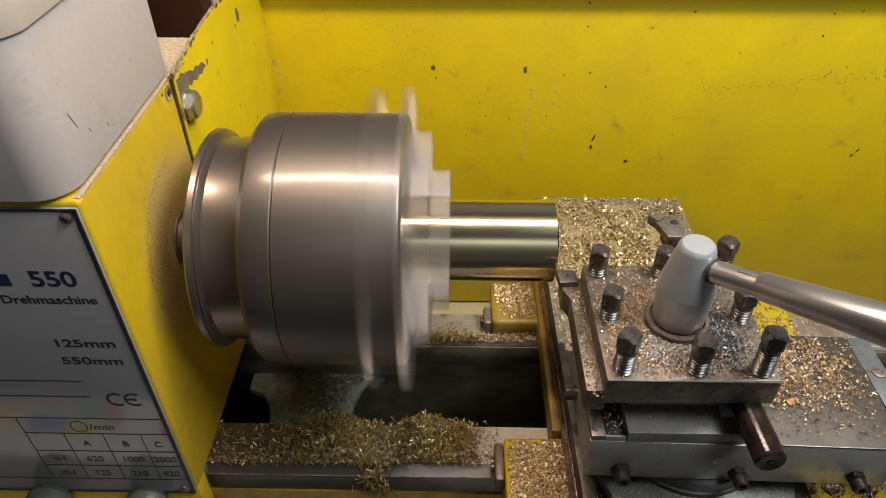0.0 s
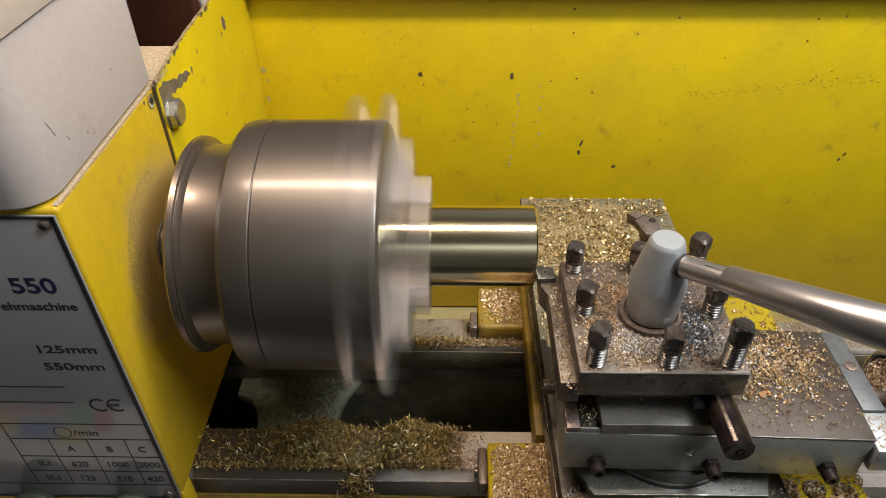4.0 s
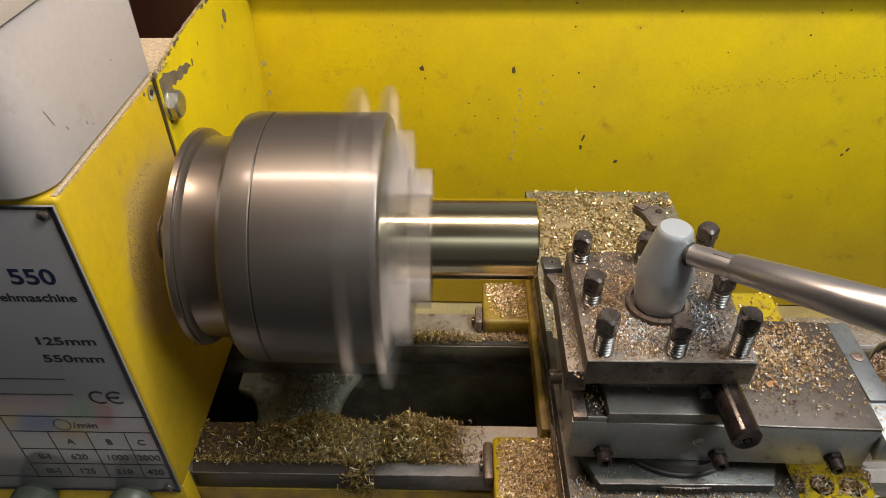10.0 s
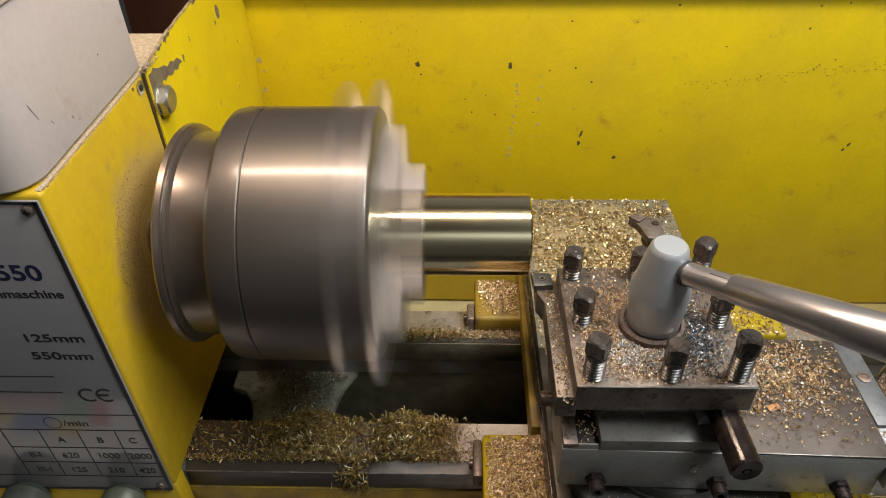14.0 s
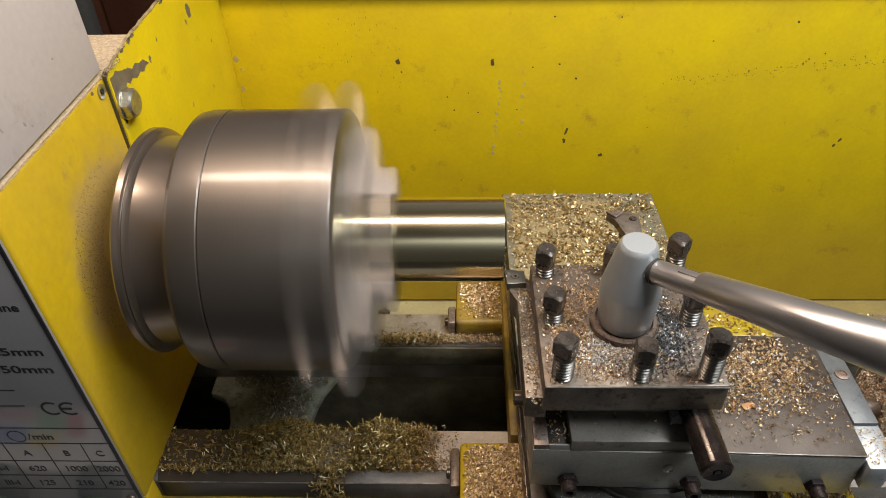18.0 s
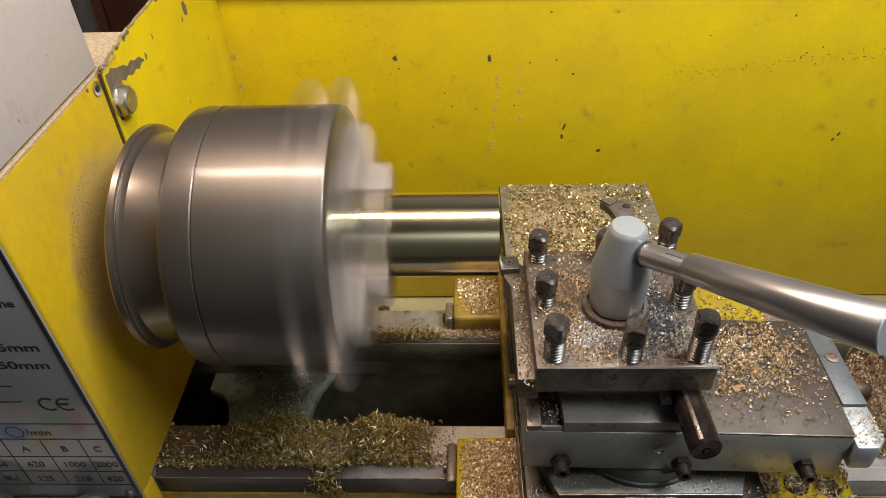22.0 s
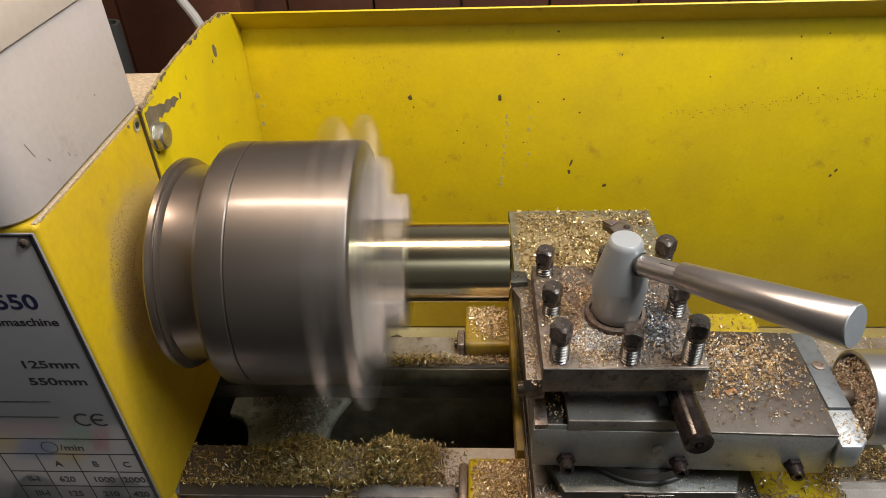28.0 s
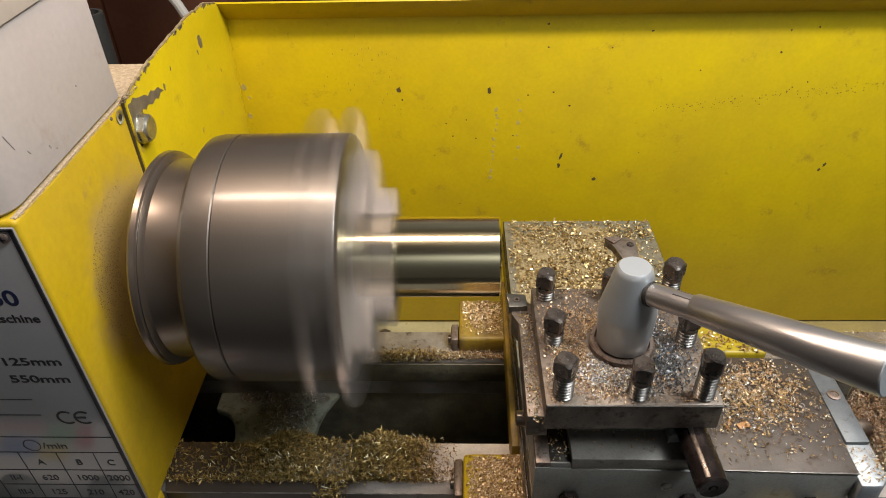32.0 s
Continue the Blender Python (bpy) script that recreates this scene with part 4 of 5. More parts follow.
def bed():
    b = thing("lathe_bed", "cast lathe bed with two bright ground ways", "lathe bed")
    part("front_way", prism([(-0.0568, BED - 0.0052), (-0.0525, BED), (-0.0270, BED), (-0.0255, BED - 0.002), (-0.0255, -0.15), (-0.0540, -0.15), (-0.0540, -0.1372), (-0.0568, -0.1372)], -0.46, 0.80, 0.0003, "x"), WAY_STEEL, b, "worn ground front way")
    part("oil_stain", box(0.200, 0.80, -0.0475, -0.0272, BED - 0.0004, BED + 0.0002, 0.0001), OIL_FILM, b, "oily inner half of the way")
    part("oil_stain", box(-0.1140, -0.030, -0.0522, -0.0272, BED - 0.0004, BED + 0.0002, 0.0001), OIL_FILM, b, "brown oil film on the way")
    # shade on the left and light on the right are in these colours
    part("way_front", box(-0.1120, 0.80, -0.0571, -0.0566, -0.1368, -0.1232, 0.0001), WAY_FRONT, b, "oily front face of the way, coloured from shaded to lit towards the carriage")
    part("chamfer", prism([(-0.05695, BED - 0.0053), (-0.0526, BED + 0.00012), (-0.0524, BED - 0.0002), (-0.0566, BED - 0.0053)], -0.1120, 0.80, 0, "x"), WAY_CHAMFER, b, "brown chamfer of the way, coloured from shaded to lit towards the carriage")
    part("rubbed_edge", prism([(-0.0574, -0.1233), (-0.0571, -0.12285), (-0.0568, -0.1228), (-0.0568, -0.1233)], -0.1120, 0.80, 0, "x"), EDGE_STEEL, b, "rubbed bright edge of the way")
    # thin sheet that paints the highlight beside the carriage
    part("polished_strip", box(0.0290, 0.1200, -0.0522, -0.0272, BED - 0.0004, BED + 0.0002, 0.0001), LIT_WAY, b, "bright strip of the way, its highlight in the colour")
    part("rear_way", prism([(0.0400, BED - 0.002), (0.0415, BED), (0.0670, BED), (0.0700, BED - 0.003), (0.0700, -0.15), (0.0400, -0.15)], -0.46, 0.80, 0.0003, "x"), WAY_STEEL, b, "worn ground rear way")
    part("front_wall", box(-0.46, 0.80, -0.0535, -0.0300, -0.236, -0.1495, 0.001), BED_PAINT, b)
    part("rear_wall", box(-0.46, 0.80, 0.0440, 0.0660, -0.236, -0.1495, 0.001), GAP_OLIVE, b)
    part("web", box(-0.46, 0.80, -0.030, 0.044, -0.236, -0.222, 0.001), GAP_OLIVE, b)
    for x in (-0.085, 0.115, 0.33, 0.55):
        part("rib", box(x - 0.006, x + 0.006, -0.030, 0.044, -0.222, -0.165, 0.002), BED_PAINT, b)
    left_web = [(-0.113, 0.0438), (-0.029, 0.0438), (-0.033, 0.036), (-0.037, 0.0275), (-0.040, 0.018), (-0.0415, 0.006), (-0.041, -0.006), (-0.037, -0.0253), (-0.092, -0.0253), (-0.094, 0.004), (-0.098, 0.016), (-0.104, 0.023), (-0.113, 0.026)]
    part("gap_casting", prism(left_web, -0.1570, -0.1500, 0.0020), GAP_PAINT, b, "grey-green cast web in the gap")
    part("rear_way_face", box(-0.46, 0.80, 0.0388, 0.0398, -0.1365, -0.1202, 0.0004), GAP_OLIVE, b, "painted inner face of the rear way")
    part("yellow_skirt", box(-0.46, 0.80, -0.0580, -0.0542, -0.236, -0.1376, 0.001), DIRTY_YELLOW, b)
    screw = thing("lead_screw", "bright steel lead screw along the bed", "lead screw")
    part("screw_rod", spun([(-0.11, 0), (-0.11, 0.009), (0.80, 0.009), (0.80, 0)], 24, pose(0, -0.085, -0.185)), BRIGHT_STEEL, screw)


# ---- chuck and workpiece ----
R = 0.0635


def chuck():
    c = thing("lathe_chuck", "spinning three-jaw steel lathe chuck with stepped jaws", "chuck")
    part("chuck_body", spun([(-0.0533, 0.030), (-0.0533, R - 0.0004), (-0.0528, R), (-0.0004, R), (0.0010, R - 0.0005), (0.0021, R - 0.0020), (0.0024, R - 0.0040), (0.0024, 0.016), (-0.03, 0.016)], 96), CHUCK_STEEL, c)
    part("rear_ring", spun([(-0.0536, 0.030), (-0.0536, R - 0.0004), (-0.0541, R), (-0.0625, R), (-0.0662, R - 0.0008), (-0.0687, R - 0.0035), (-0.0695, R - 0.008), (-0.0695, 0.03)], 96), CHUCK_STEEL, c)
    part("groove", spun([(-0.0539, 0.03), (-0.0539, R - 0.0007), (-0.0530, R - 0.0007), (-0.0530, 0.03)], 96), BOLT_STEEL, c)
    part("mounting_flange", spun([(-0.0692, 0.03), (-0.0692, 0.0525), (-0.0740, 0.0515), (-0.0830, 0.0512), (-0.0868, 0.0516), (-0.0877, 0.0533), (-0.0887, 0.0544), (-0.0893, 0.0541), (-0.0900, 0.0552), (-0.0924, 0.0556), (-0.0936, 0.0545), (-0.0936, 0.03)], 96), FLANGE_STEEL, c, "turned steel mounting flange")
    part("spindle_nose", spun([(-0.1135, 0.012), (-0.0930, 0.012), (-0.0930, 0.0)], 48), DARK_STEEL, c)
    outline = [(-0.0020, 0.0395), (-0.0020, 0.0645), (-0.0004, 0.0645), (-0.0004, 0.0760), (0.0045, 0.0760), (0.0045, 0.0548), (0.0133, 0.0545),
               (0.0133, 0.0352), (0.0228, 0.0350), (0.0228, 0.0211), (-0.0010, 0.0211), (-0.0010, 0.0395)]
    jaw_bm = bmesh.new()
    prong = [(-0.0165, 0.0600), (-0.0165, 0.0745), (-0.0155, 0.0755), (-0.0112, 0.0755), (-0.0112, 0.0642), (-0.0018, 0.0642), (-0.0018, 0.0600)]
    for a, b in ((outline, 0.0082), (prong, 0.0046)):
        prism([(x, r) for x, r in a], -b, b, 0.0004, "y", jaw_bm, 1)
    jaw = part("jaw", jaw_bm, JAW_STEEL, c, "bright stepped jaw")
    for k in (1, 2):
        o = new("jaw", jaw.data)
        o.parent = c
        o.matrix_basis = pose(0, 0, 0, 120 * k)
        tagged(o, "bright stepped jaw")
    part("pinion_socket", spun([(-0.001, 0), (-0.001, 0.0055), (0.0004, 0.0055), (0.0004, 0.0040), (-0.0005, 0.0035), (-0.0005, 0)], 20, pose(-0.028, 0, 0, 60) @ pose(0, 0, R, 0, -90, 0)), BOLT_STEEL, c)
    w = thing("brass_bar", "polished round brass bar turning in the chuck", "workpiece")
    part("bar", spun([(-0.03, 0), (-0.03, 0.0208), (0.0745, 0.0208), (0.0747, 0.0206), (0.0747, 0.0)], 96), BRASS, w, "polished turned surface")
    part("faced_end", spun([(0.0747, 0), (0.0747, 0.0204), (0.0752, 0.0199), (0.0752, 0.0)], 96), BRASS, w, "freshly faced end")
    return c, w


# ---- carriage: saddle, cross slide, top slide, tool post ----
def hex_screw(name, m, head_r, head_l, shank_r, shank_l, parent, label=""):
    """A socket screw along +x of m, head outermost."""
    bm = spun([(-shank_l, 0), (-shank_l, shank_r), (0, shank_r), (0, head_r), (head_l - 0.0004, head_r), (head_l, head_r - 0.0005), (head_l, head_r * 0.5), (head_l - 0.002, head_r * 0.48), (head_l - 0.002, 0)], 24, m)
    return part(name, bm, BOLT_STEEL, parent, label)


POCKETS = (0.2060, 0.2200, 0.2352)


def saddle():
    s = thing("carriage_saddle", "yellow cast carriage saddle riding on the bed", "lathe carriage")
    top = -0.1045
    wing = box(0.0532, 0.0872, -0.135, -0.0430, BED + 0.0003, top, 0.0025, 3)
    box(0.0534, 0.0870, -0.1348, -0.0580, -0.150, BED + 0.0025, 0.001, 1, wing)
    part("front_wing", wing, YELLOW_OLD, s, "yellow front wing covered in chips")
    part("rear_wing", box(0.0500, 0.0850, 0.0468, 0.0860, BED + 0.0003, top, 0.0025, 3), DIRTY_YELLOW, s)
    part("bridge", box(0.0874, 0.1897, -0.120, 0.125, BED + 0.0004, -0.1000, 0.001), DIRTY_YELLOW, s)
    wing = box(0.1900, 0.2465, -0.135, -0.0440, BED + 0.0003, -0.1000, 0.0025, 3)
    box(0.1902, 0.2463, -0.1348, -0.0580, -0.150, BED + 0.0025, 0.001, 1, wing)
    part("right_wing", wing, YELLOW, s, "yellow wing with chip-filled screw pockets")
    part("right_rear_wing", box(0.1900, 0.2440, 0.0300, 0.0735, BED + 0.0003, -0.1000, 0.0025, 3), YELLOW_OLIVE, s, "blotched olive yellow rear wing")
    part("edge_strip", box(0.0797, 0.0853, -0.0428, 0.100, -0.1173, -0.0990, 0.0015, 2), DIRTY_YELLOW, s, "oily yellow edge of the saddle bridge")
    for y0, y1, x in ((-0.0690, -0.0450, 0.0532), (0.0480, 0.0640, 0.0500)):
        w = part("wiper", box(x - 0.0052, x, y0, y1, BED + 0.0004, BED + 0.0110, 0.0018), RUSTY_STEEL, s, "black felt wiper under a clamp plate")
        part("wiper_screw", spun([(0, 0), (0, 0.0030), (-0.0018, 0.0028), (-0.0022, 0.0018), (-0.0022, 0)], 16, pose(x - 0.0052, (y0 + y1) / 2, BED + 0.0040)), BOLT_STEEL, w)
    for x in POCKETS:
        part("screw_recess", spun([(0, 0), (0, 0.0058), (0.0003, 0.0056), (0.0003, 0.0046), (0.0001, 0.0044), (0.0001, 0)], 24, upright(x, -0.0752 - (x - 0.2345) * 0.05, -0.1001)), BOLT_STEEL, s)
    return s


def cross_slide():
    c = thing("cross_slide", "dark steel cross slide plate strewn with chips", "cross slide")
    part("slide_plate", prism([(0.0855, -0.1138), (0.1908, -0.1132), (0.1868, 0.1405), (0.0820, 0.1405)], -0.0985, -0.0705, 0.0006), OILY_STEEL, c)
    part("dusty_top", prism([(0.0843, -0.0040), (0.1885, -0.0040), (0.1863, 0.1399), (0.0825, 0.1399)], -0.0707, -0.0702, 0.0001), DUSTY_TOP, c, "grey dusty rear top of the slide")
    part("gib_strip", prism([(0.0845, -0.1120), (0.0853, -0.1120), (0.0822, 0.1380), (0.0812, 0.1380)], -0.0960, -0.0800, 0.0003), BOLT_STEEL, c)
    part("oil_cup", spun([(0, 0), (0, 0.003), (0.0004, 0.003), (0.0008, 0.0018), (0.0008, 0)], 20, upright(0.17, 0.115, -0.0706)), ZINC, c)
    return c


def top_slide():
    t = thing("top_slide", "grey ground-steel top slide on a swivel base", "top slide")
    base = [(0.0905, -0.0880), (0.0985, -0.1075), (0.1780, -0.1068), (0.1850, -0.0880), (0.1850, -0.0320), (0.1765, -0.0200), (0.0985, -0.0200), (0.0905, -0.0320)]
    part("swivel_base", prism(base, -0.0705, -0.0636, 0.0008), SWIVEL_STEEL, t, "oily dark grey swivel base")
    part("scale_plate", prism([(0.1262, -0.1080), (0.1380, -0.1086), (0.1498, -0.1080), (0.1498, -0.1066), (0.1262, -0.1066)], -0.0704, -0.0652, 0.0003), BOLT_STEEL, t, "dark graduated scale plate")
    for k in range(9):
        x = 0.1284 + 0.0024 * k
        part("scale_mark", box(x - 0.00012, x + 0.00012, -0.10885, -0.1076, -0.0690 if k == 4 else -0.0676, -0.0654, 0), EDGE_STEEL, t)
    part("swivel_ring", spun([(0, 0), (0, 0.0345), (0.0030, 0.0345), (0.0036, 0.0338), (0.0095, 0.0338), (0.0095, 0)], 64, upright(0.1375, -0.0700, -0.0641)), GREY_STEEL, t)
    sl = [(0.0835, -0.1000), (0.2150, -0.1030), (0.2165, -0.0385), (0.0850, -0.0360)]
    part("slide_body", prism(sl, -0.0542, -0.0290, 0.0005), FRONT_STEEL, t, "ground steel slide body")
    part("slide_top", prism([(0.1512, -0.1013), (0.2150, -0.1030), (0.2165, -0.0385), (0.1512, -0.0365)], -0.0291, -0.0275, 0.0004), SLIDE_STEEL, t, "brown oily slide top")
    part("end_block", box(0.0838, 0.0898, -0.0998, -0.0700, -0.0292, -0.0259, 0.0004), RUSTY_STEEL, t, "reddish brown end block")
    part("oil_pocket", box(0.0899, 0.0984, -0.0990, -0.0600, -0.0292, -0.0270, 0.0002), OILY_STEEL, t, "dark oily pocket")
    part("pocket_lip", box(0.0899, 0.0984, -0.0999, -0.0991, -0.0292, -0.0259, 0.0002), FRONT_STEEL, t)
    part("raised_pad", box(0.0985, 0.1510, -0.1004, -0.0370, -0.0292, -0.0226, 0.0005), PAD_STEEL, t, "raised grey pad under the tool post")
    edge = prism([(0.1513, -0.10165), (0.2149, -0.10335), (0.2149, -0.1027), (0.1513, -0.1010)], -0.0279, -0.02742, 0.0001)
    part("worn_edge", edge, EDGE_STEEL, t, "bright worn front edge")
    part("worn_edge", prism([(0.0988, -0.10785), (0.1780, -0.10725), (0.1780, -0.1062), (0.0988, -0.1068)], -0.0646, -0.06352, 0.0003), EDGE_STEEL, t)
    part("end_bracket", prism([(0.2155, -0.1065), (0.2245, -0.1065), (0.2285, -0.1020), (0.2285, -0.0480), (0.2240, -0.0440), (0.2165, -0.0440)], -0.0455, -0.0310, 0.0015), PALE_STEEL, t, "pale grey bearing bracket")
    part("bracket_plate", box(0.2172, 0.2275, -0.0860, -0.0370, -0.0312, -0.0290, 0.0006), BRACKET_STEEL, t)
    part("oil_cup", spun([(0, 0), (0, 0.0030), (0.0006, 0.0030), (0.0010, 0.0018), (0.0006, 0.0016), (0.0006, 0)], 20, upright(0.2228, -0.0600, -0.0291)), RUSTY_STEEL, t, "browned oil cup with a steel ball")
    hex_screw("lock_screw", along((0.0848, -0.0607, -0.0450), (0.0700, -0.0607, -0.0450))[0], 0.0036, 0.0064, 0.002, 0.004, t, "oily socket-head lock screw")
    part("punch_mark", spun([(0, 0), (0, 0.0024), (0.0005, 0.0024), (0.0009, 0.0016), (0.0004, 0.0013), (0.0004, 0)], 20, pose(0.1395, -0.1013, -0.0395, 0, 0, -90)), ZINC, t)
    for x in (0.0990, 0.1495, 0.2000):
        g = part("gib_nut", spun([(0, 0), (0, 0.0043), (0.0022, 0.0043), (0.0026, 0.0037), (0.0026, 0)], 6, pose(x, -0.1010 - (x - 0.1) * 0.02, -0.0475, 0, 0, -90)), TOOL_STEEL, t, smooth=False)
        part("gib_screw", spun([(0.0026, 0), (0.0026, 0.0032), (0.0066, 0.0032), (0.0072, 0.0028), (0.0072, 0.0016), (0.0052, 0.0016), (0.0052, 0)], 18, pose(x, -0.1010 - (x - 0.1) * 0.02, -0.0475, 0, 0, -90)), TOOL_STEEL, g)
    hub = pose(0, -0.0715, -0.0375)
    part("dial", spun([(0.2400, 0.0), (0.2400, 0.0060), (0.2480, 0.0060), (0.2480, 0.0192), (0.2368, 0.0198), (0.2362, 0.0206), (0.2366, 0.0218), (0.2380, 0.0222), (0.2660, 0.0222), (0.2670, 0.0215), (0.2670, 0.0)], 64, hub), HANDLE_STEEL, t, "hollow satin dial filled with chips")
    part("dial_screw", spun([(0.226, 0), (0.226, 0.004), (0.2360, 0.004), (0.2360, 0)], 24, hub), DARK_STEEL, t)
    return t


PX, PY = 0.1208, -0.0615


LEVER_END = (0.1807, -0.1335, 0.0641)


def tool_post():
    p = thing("tool_post", "four-way steel tool post with square-headed clamping bolts", "tool post")
    part("top_plate", prism([(0.0862, -0.0968), (0.1556, -0.0960), (0.1560, -0.0262), (0.0858, -0.0256)], -0.0082, 0.0062, 0.0007), DARK_STEEL, p, "scratched dark steel top plate")
    part("worn_edge", box(0.0866, 0.1553, -0.09705, -0.0962, 0.0056, 0.00628, 0.0002, 1), EDGE_STEEL, p, "bright worn front edge")
    part("core", box(0.1010, 0.1400, -0.0820, -0.0410, -0.0172, -0.0046, 0.001), DARK_STEEL, p)
    part("lower_plate", box(0.1000, 0.1535, -0.0860, -0.0380, -0.0225, -0.0170, 0.0005), FRONT_STEEL, p, "ground lower flange")
    # added pale block, standing for the flange corner where it catches light
    part("stop_block", box(0.1392, 0.1456, -0.0920, -0.0862, -0.0225, -0.0172, 0.0006), PALE_STEEL, p, "small pale block for the lit corner of the lower flange")
    part("collar", spun([(0, 0), (0, 0.0137), (0.0026, 0.0137), (0.0032, 0.0131), (0.0032, 0.0117), (0.0010, 0.0115), (0.0010, 0)], 40, upright(0.1211, -0.0635, 0.0062)), RUSTY_STEEL, p, "rusty steel collar ring")
    heights = {(0, 0): 0.0268, (0, 1): 0.0226, (0, 2): 0.0208, (1, 0): 0.0242, (1, 2): 0.0208, (2, 0): 0.0288, (2, 1): 0.0240, (2, 2): 0.0265}
    rng = random.Random(5)
    for (i, j), top in heights.items():
        x, y = (0.0925, 0.1215, 0.1486)[i], (-0.0910, -0.0614, -0.0315)[j]
        x += {(0, 0): 0.0008, (1, 0): 0.0014, (0, 2): -0.0008}.get((i, j), 0.0)
        th = bmesh.new()
        z, prof = 0.0062, [(0, 0)]
        while z < top - 0.0085:
            prof += [(z - 0.0062, 0.0031), (z - 0.0062 + 0.0007, 0.0042), (z - 0.0062 + 0.0009, 0.0042)]
            z += 0.0016
        prof += [(top - 0.0062 - 0.007, 0.0032), (top - 0.0062 - 0.007, 0)]
        spun(prof, 20, upright(x, y, 0.0062), th)
        b = part("bolt", th, THREAD_STEEL, p, "square-headed clamping bolt")
        turn = rng.uniform(5, 85)
        head = poly_head(4, 0.0039, 0.00495, 0.0074, 0.0037, upright(0, 0, -0.0074))
        spun([(-0.0100, 0), (-0.0100, 0.0040), (-0.0078, 0.0042), (-0.0078, 0)], 24, UP, head)
        spun([(-0.0002, 0.0014), (0.0001, 0.0010), (0.0001, 0)], 16, UP, head)
        bmesh.ops.transform(head, matrix=pose(x, y, top, 0, 0, turn), verts=head.verts[:])
        part("bolt_head", head, BOLT_STEEL, b)
    # clamping lever
    hub = part("lever_hub", spun([(0.0088, 0), (0.0088, 0.0104), (0.0096, 0.0108), (0.0262, 0.0120), (0.0276, 0.0119), (0.0466, 0.0076), (0.0482, 0.0072), (0.0492, 0.0062), (0.0494, 0.0)], 48, upright(0.1213, -0.0634, 0)), ALU_PAINT, p, "silver enamelled conical lever hub")
    m, ln = along((0.1213, -0.0635, 0.0388), LEVER_END)
    k = ln
    part("lever_shaft", spun([(0.004, 0), (0.004, 0.0047), (0.0290, 0.0048), (0.0290, 0)], 32, pose(0, 0, -0.0004) @ m), HANDLE_STEEL, hub)
    # black ring paints the shade between hub and shaft
    part("socket_gap", spun([(0.0086, 0.0046), (0.0086, 0.0051), (0.0102, 0.0051), (0.0102, 0.0046)], 32, pose(0, 0, -0.0004) @ m), BLACK_RUBBER_AND_SHADE, hub, "black ring for the shaded gap round the shaft")
    flat = box(0.0205, 0.0287, -0.0019, 0.0019, 0.0036, 0.00435, 0.0002)
    bmesh.ops.transform(flat, matrix=pose(0, 0, -0.0002) @ m, verts=flat.verts[:])
    part("wrench_flat", flat, BOLT_STEEL, hub, "dark milled flat")
    part("lever_grip", spun([(0.0285, 0), (0.0285, 0.0050), (0.0293, 0.0055), (k - 0.0008, 0.0079), (k - 0.0002, 0.0076), (k - 0.0002, 0)], 40, m), HANDLE_STEEL, hub, "satin chrome tapered grip")
    part("end_cap", spun([(k - 0.0003, 0), (k - 0.0003, 0.0075), (k + 0.0002, 0.0073), (k + 0.0003, 0.0)], 40, m), ALU_PAINT, hub, "pale flat end cap")
    return p


def tools():
    f = thing("facing_tool", "indexable facing tool with a grey carbide insert", "lathe tool")
    part("shank", prism([(0.0795, -0.0945), (0.0880, -0.0945), (0.0880, -0.0290), (0.0835, -0.0225), (0.0765, -0.0225), (0.0765, -0.0335), (0.0795, -0.0400)], -0.0150, -0.0030, 0.0005), DARK_STEEL, f, "oily dark shank")
    ins = part("insert", prism([(0.0742, -0.0218), (0.0835, -0.0228), (0.0840, -0.0312), (0.0752, -0.0318)], -0.0042, 0.0, 0.0004), GREY_STEEL, f, "grey carbide insert")
    part("insert_screw", spun([(0, 0), (0, 0.0018), (0.0004, 0.0016), (0.0004, 0.0008), (0.0, 0.0007), (0.0, 0)], 18, upright(0.0792, -0.0268, 0.0)), DARK_STEEL, ins)
    b = thing("boring_bar", "round browned boring bar clamped in the post", "lathe tool")
    m, ln = along((0.1486, -0.1200, -0.0138), (0.1410, 0.0190, -0.0110))
    part("bar", spun([(0, 0), (0, 0.0012), (0.0015, 0.0014), (0.0002, 0.0018), (0.0, 0.0054), (0.0008, 0.0062), (ln, 0.0056), (ln, 0)], 24, m), TOOL_STEEL, b)
    # flat in a lighter steel, which paints the bar's highlight
    facet = box(0.0014, 0.0450, -0.0010, 0.0010, 0.0050, 0.0064, 0.0003)
    bmesh.ops.transform(facet, matrix=m @ pose(0, 0, 0, -25), verts=facet.verts[:])
    part("ground_flat", facet, BOLT_STEEL, b, "ground flat along the bar, its highlight in the colour")
    head = bmesh.new()
    prism([(0.1365, 0.0100), (0.1452, 0.0100), (0.1458, 0.0185), (0.1462, 0.0265), (0.1430, 0.0292), (0.1358, 0.0290), (0.1296, 0.0276), (0.1330, 0.0228), (0.1345, 0.0180)], -0.0088, -0.0042, 0.0007, bm=head)
    cut = part("cutting_head", head, DARK_STEEL, b, "dark ground head with a beak")
    part("tip", prism([(0.1294, 0.0277), (0.1358, 0.0291), (0.1385, 0.0268), (0.1338, 0.0226)], -0.0044, -0.0030, 0.0003), RUSTY_STEEL, cut, "ground cutting tip")
    part("clamp_screw", spun([(0, 0), (0, 0.0020), (0.0008, 0.0018), (0.0010, 0.0010), (0.0006, 0.0008), (0.0006, 0)], 18, upright(0.1425, 0.0225, -0.0043)), BOLT_STEEL, cut)
    return f, b


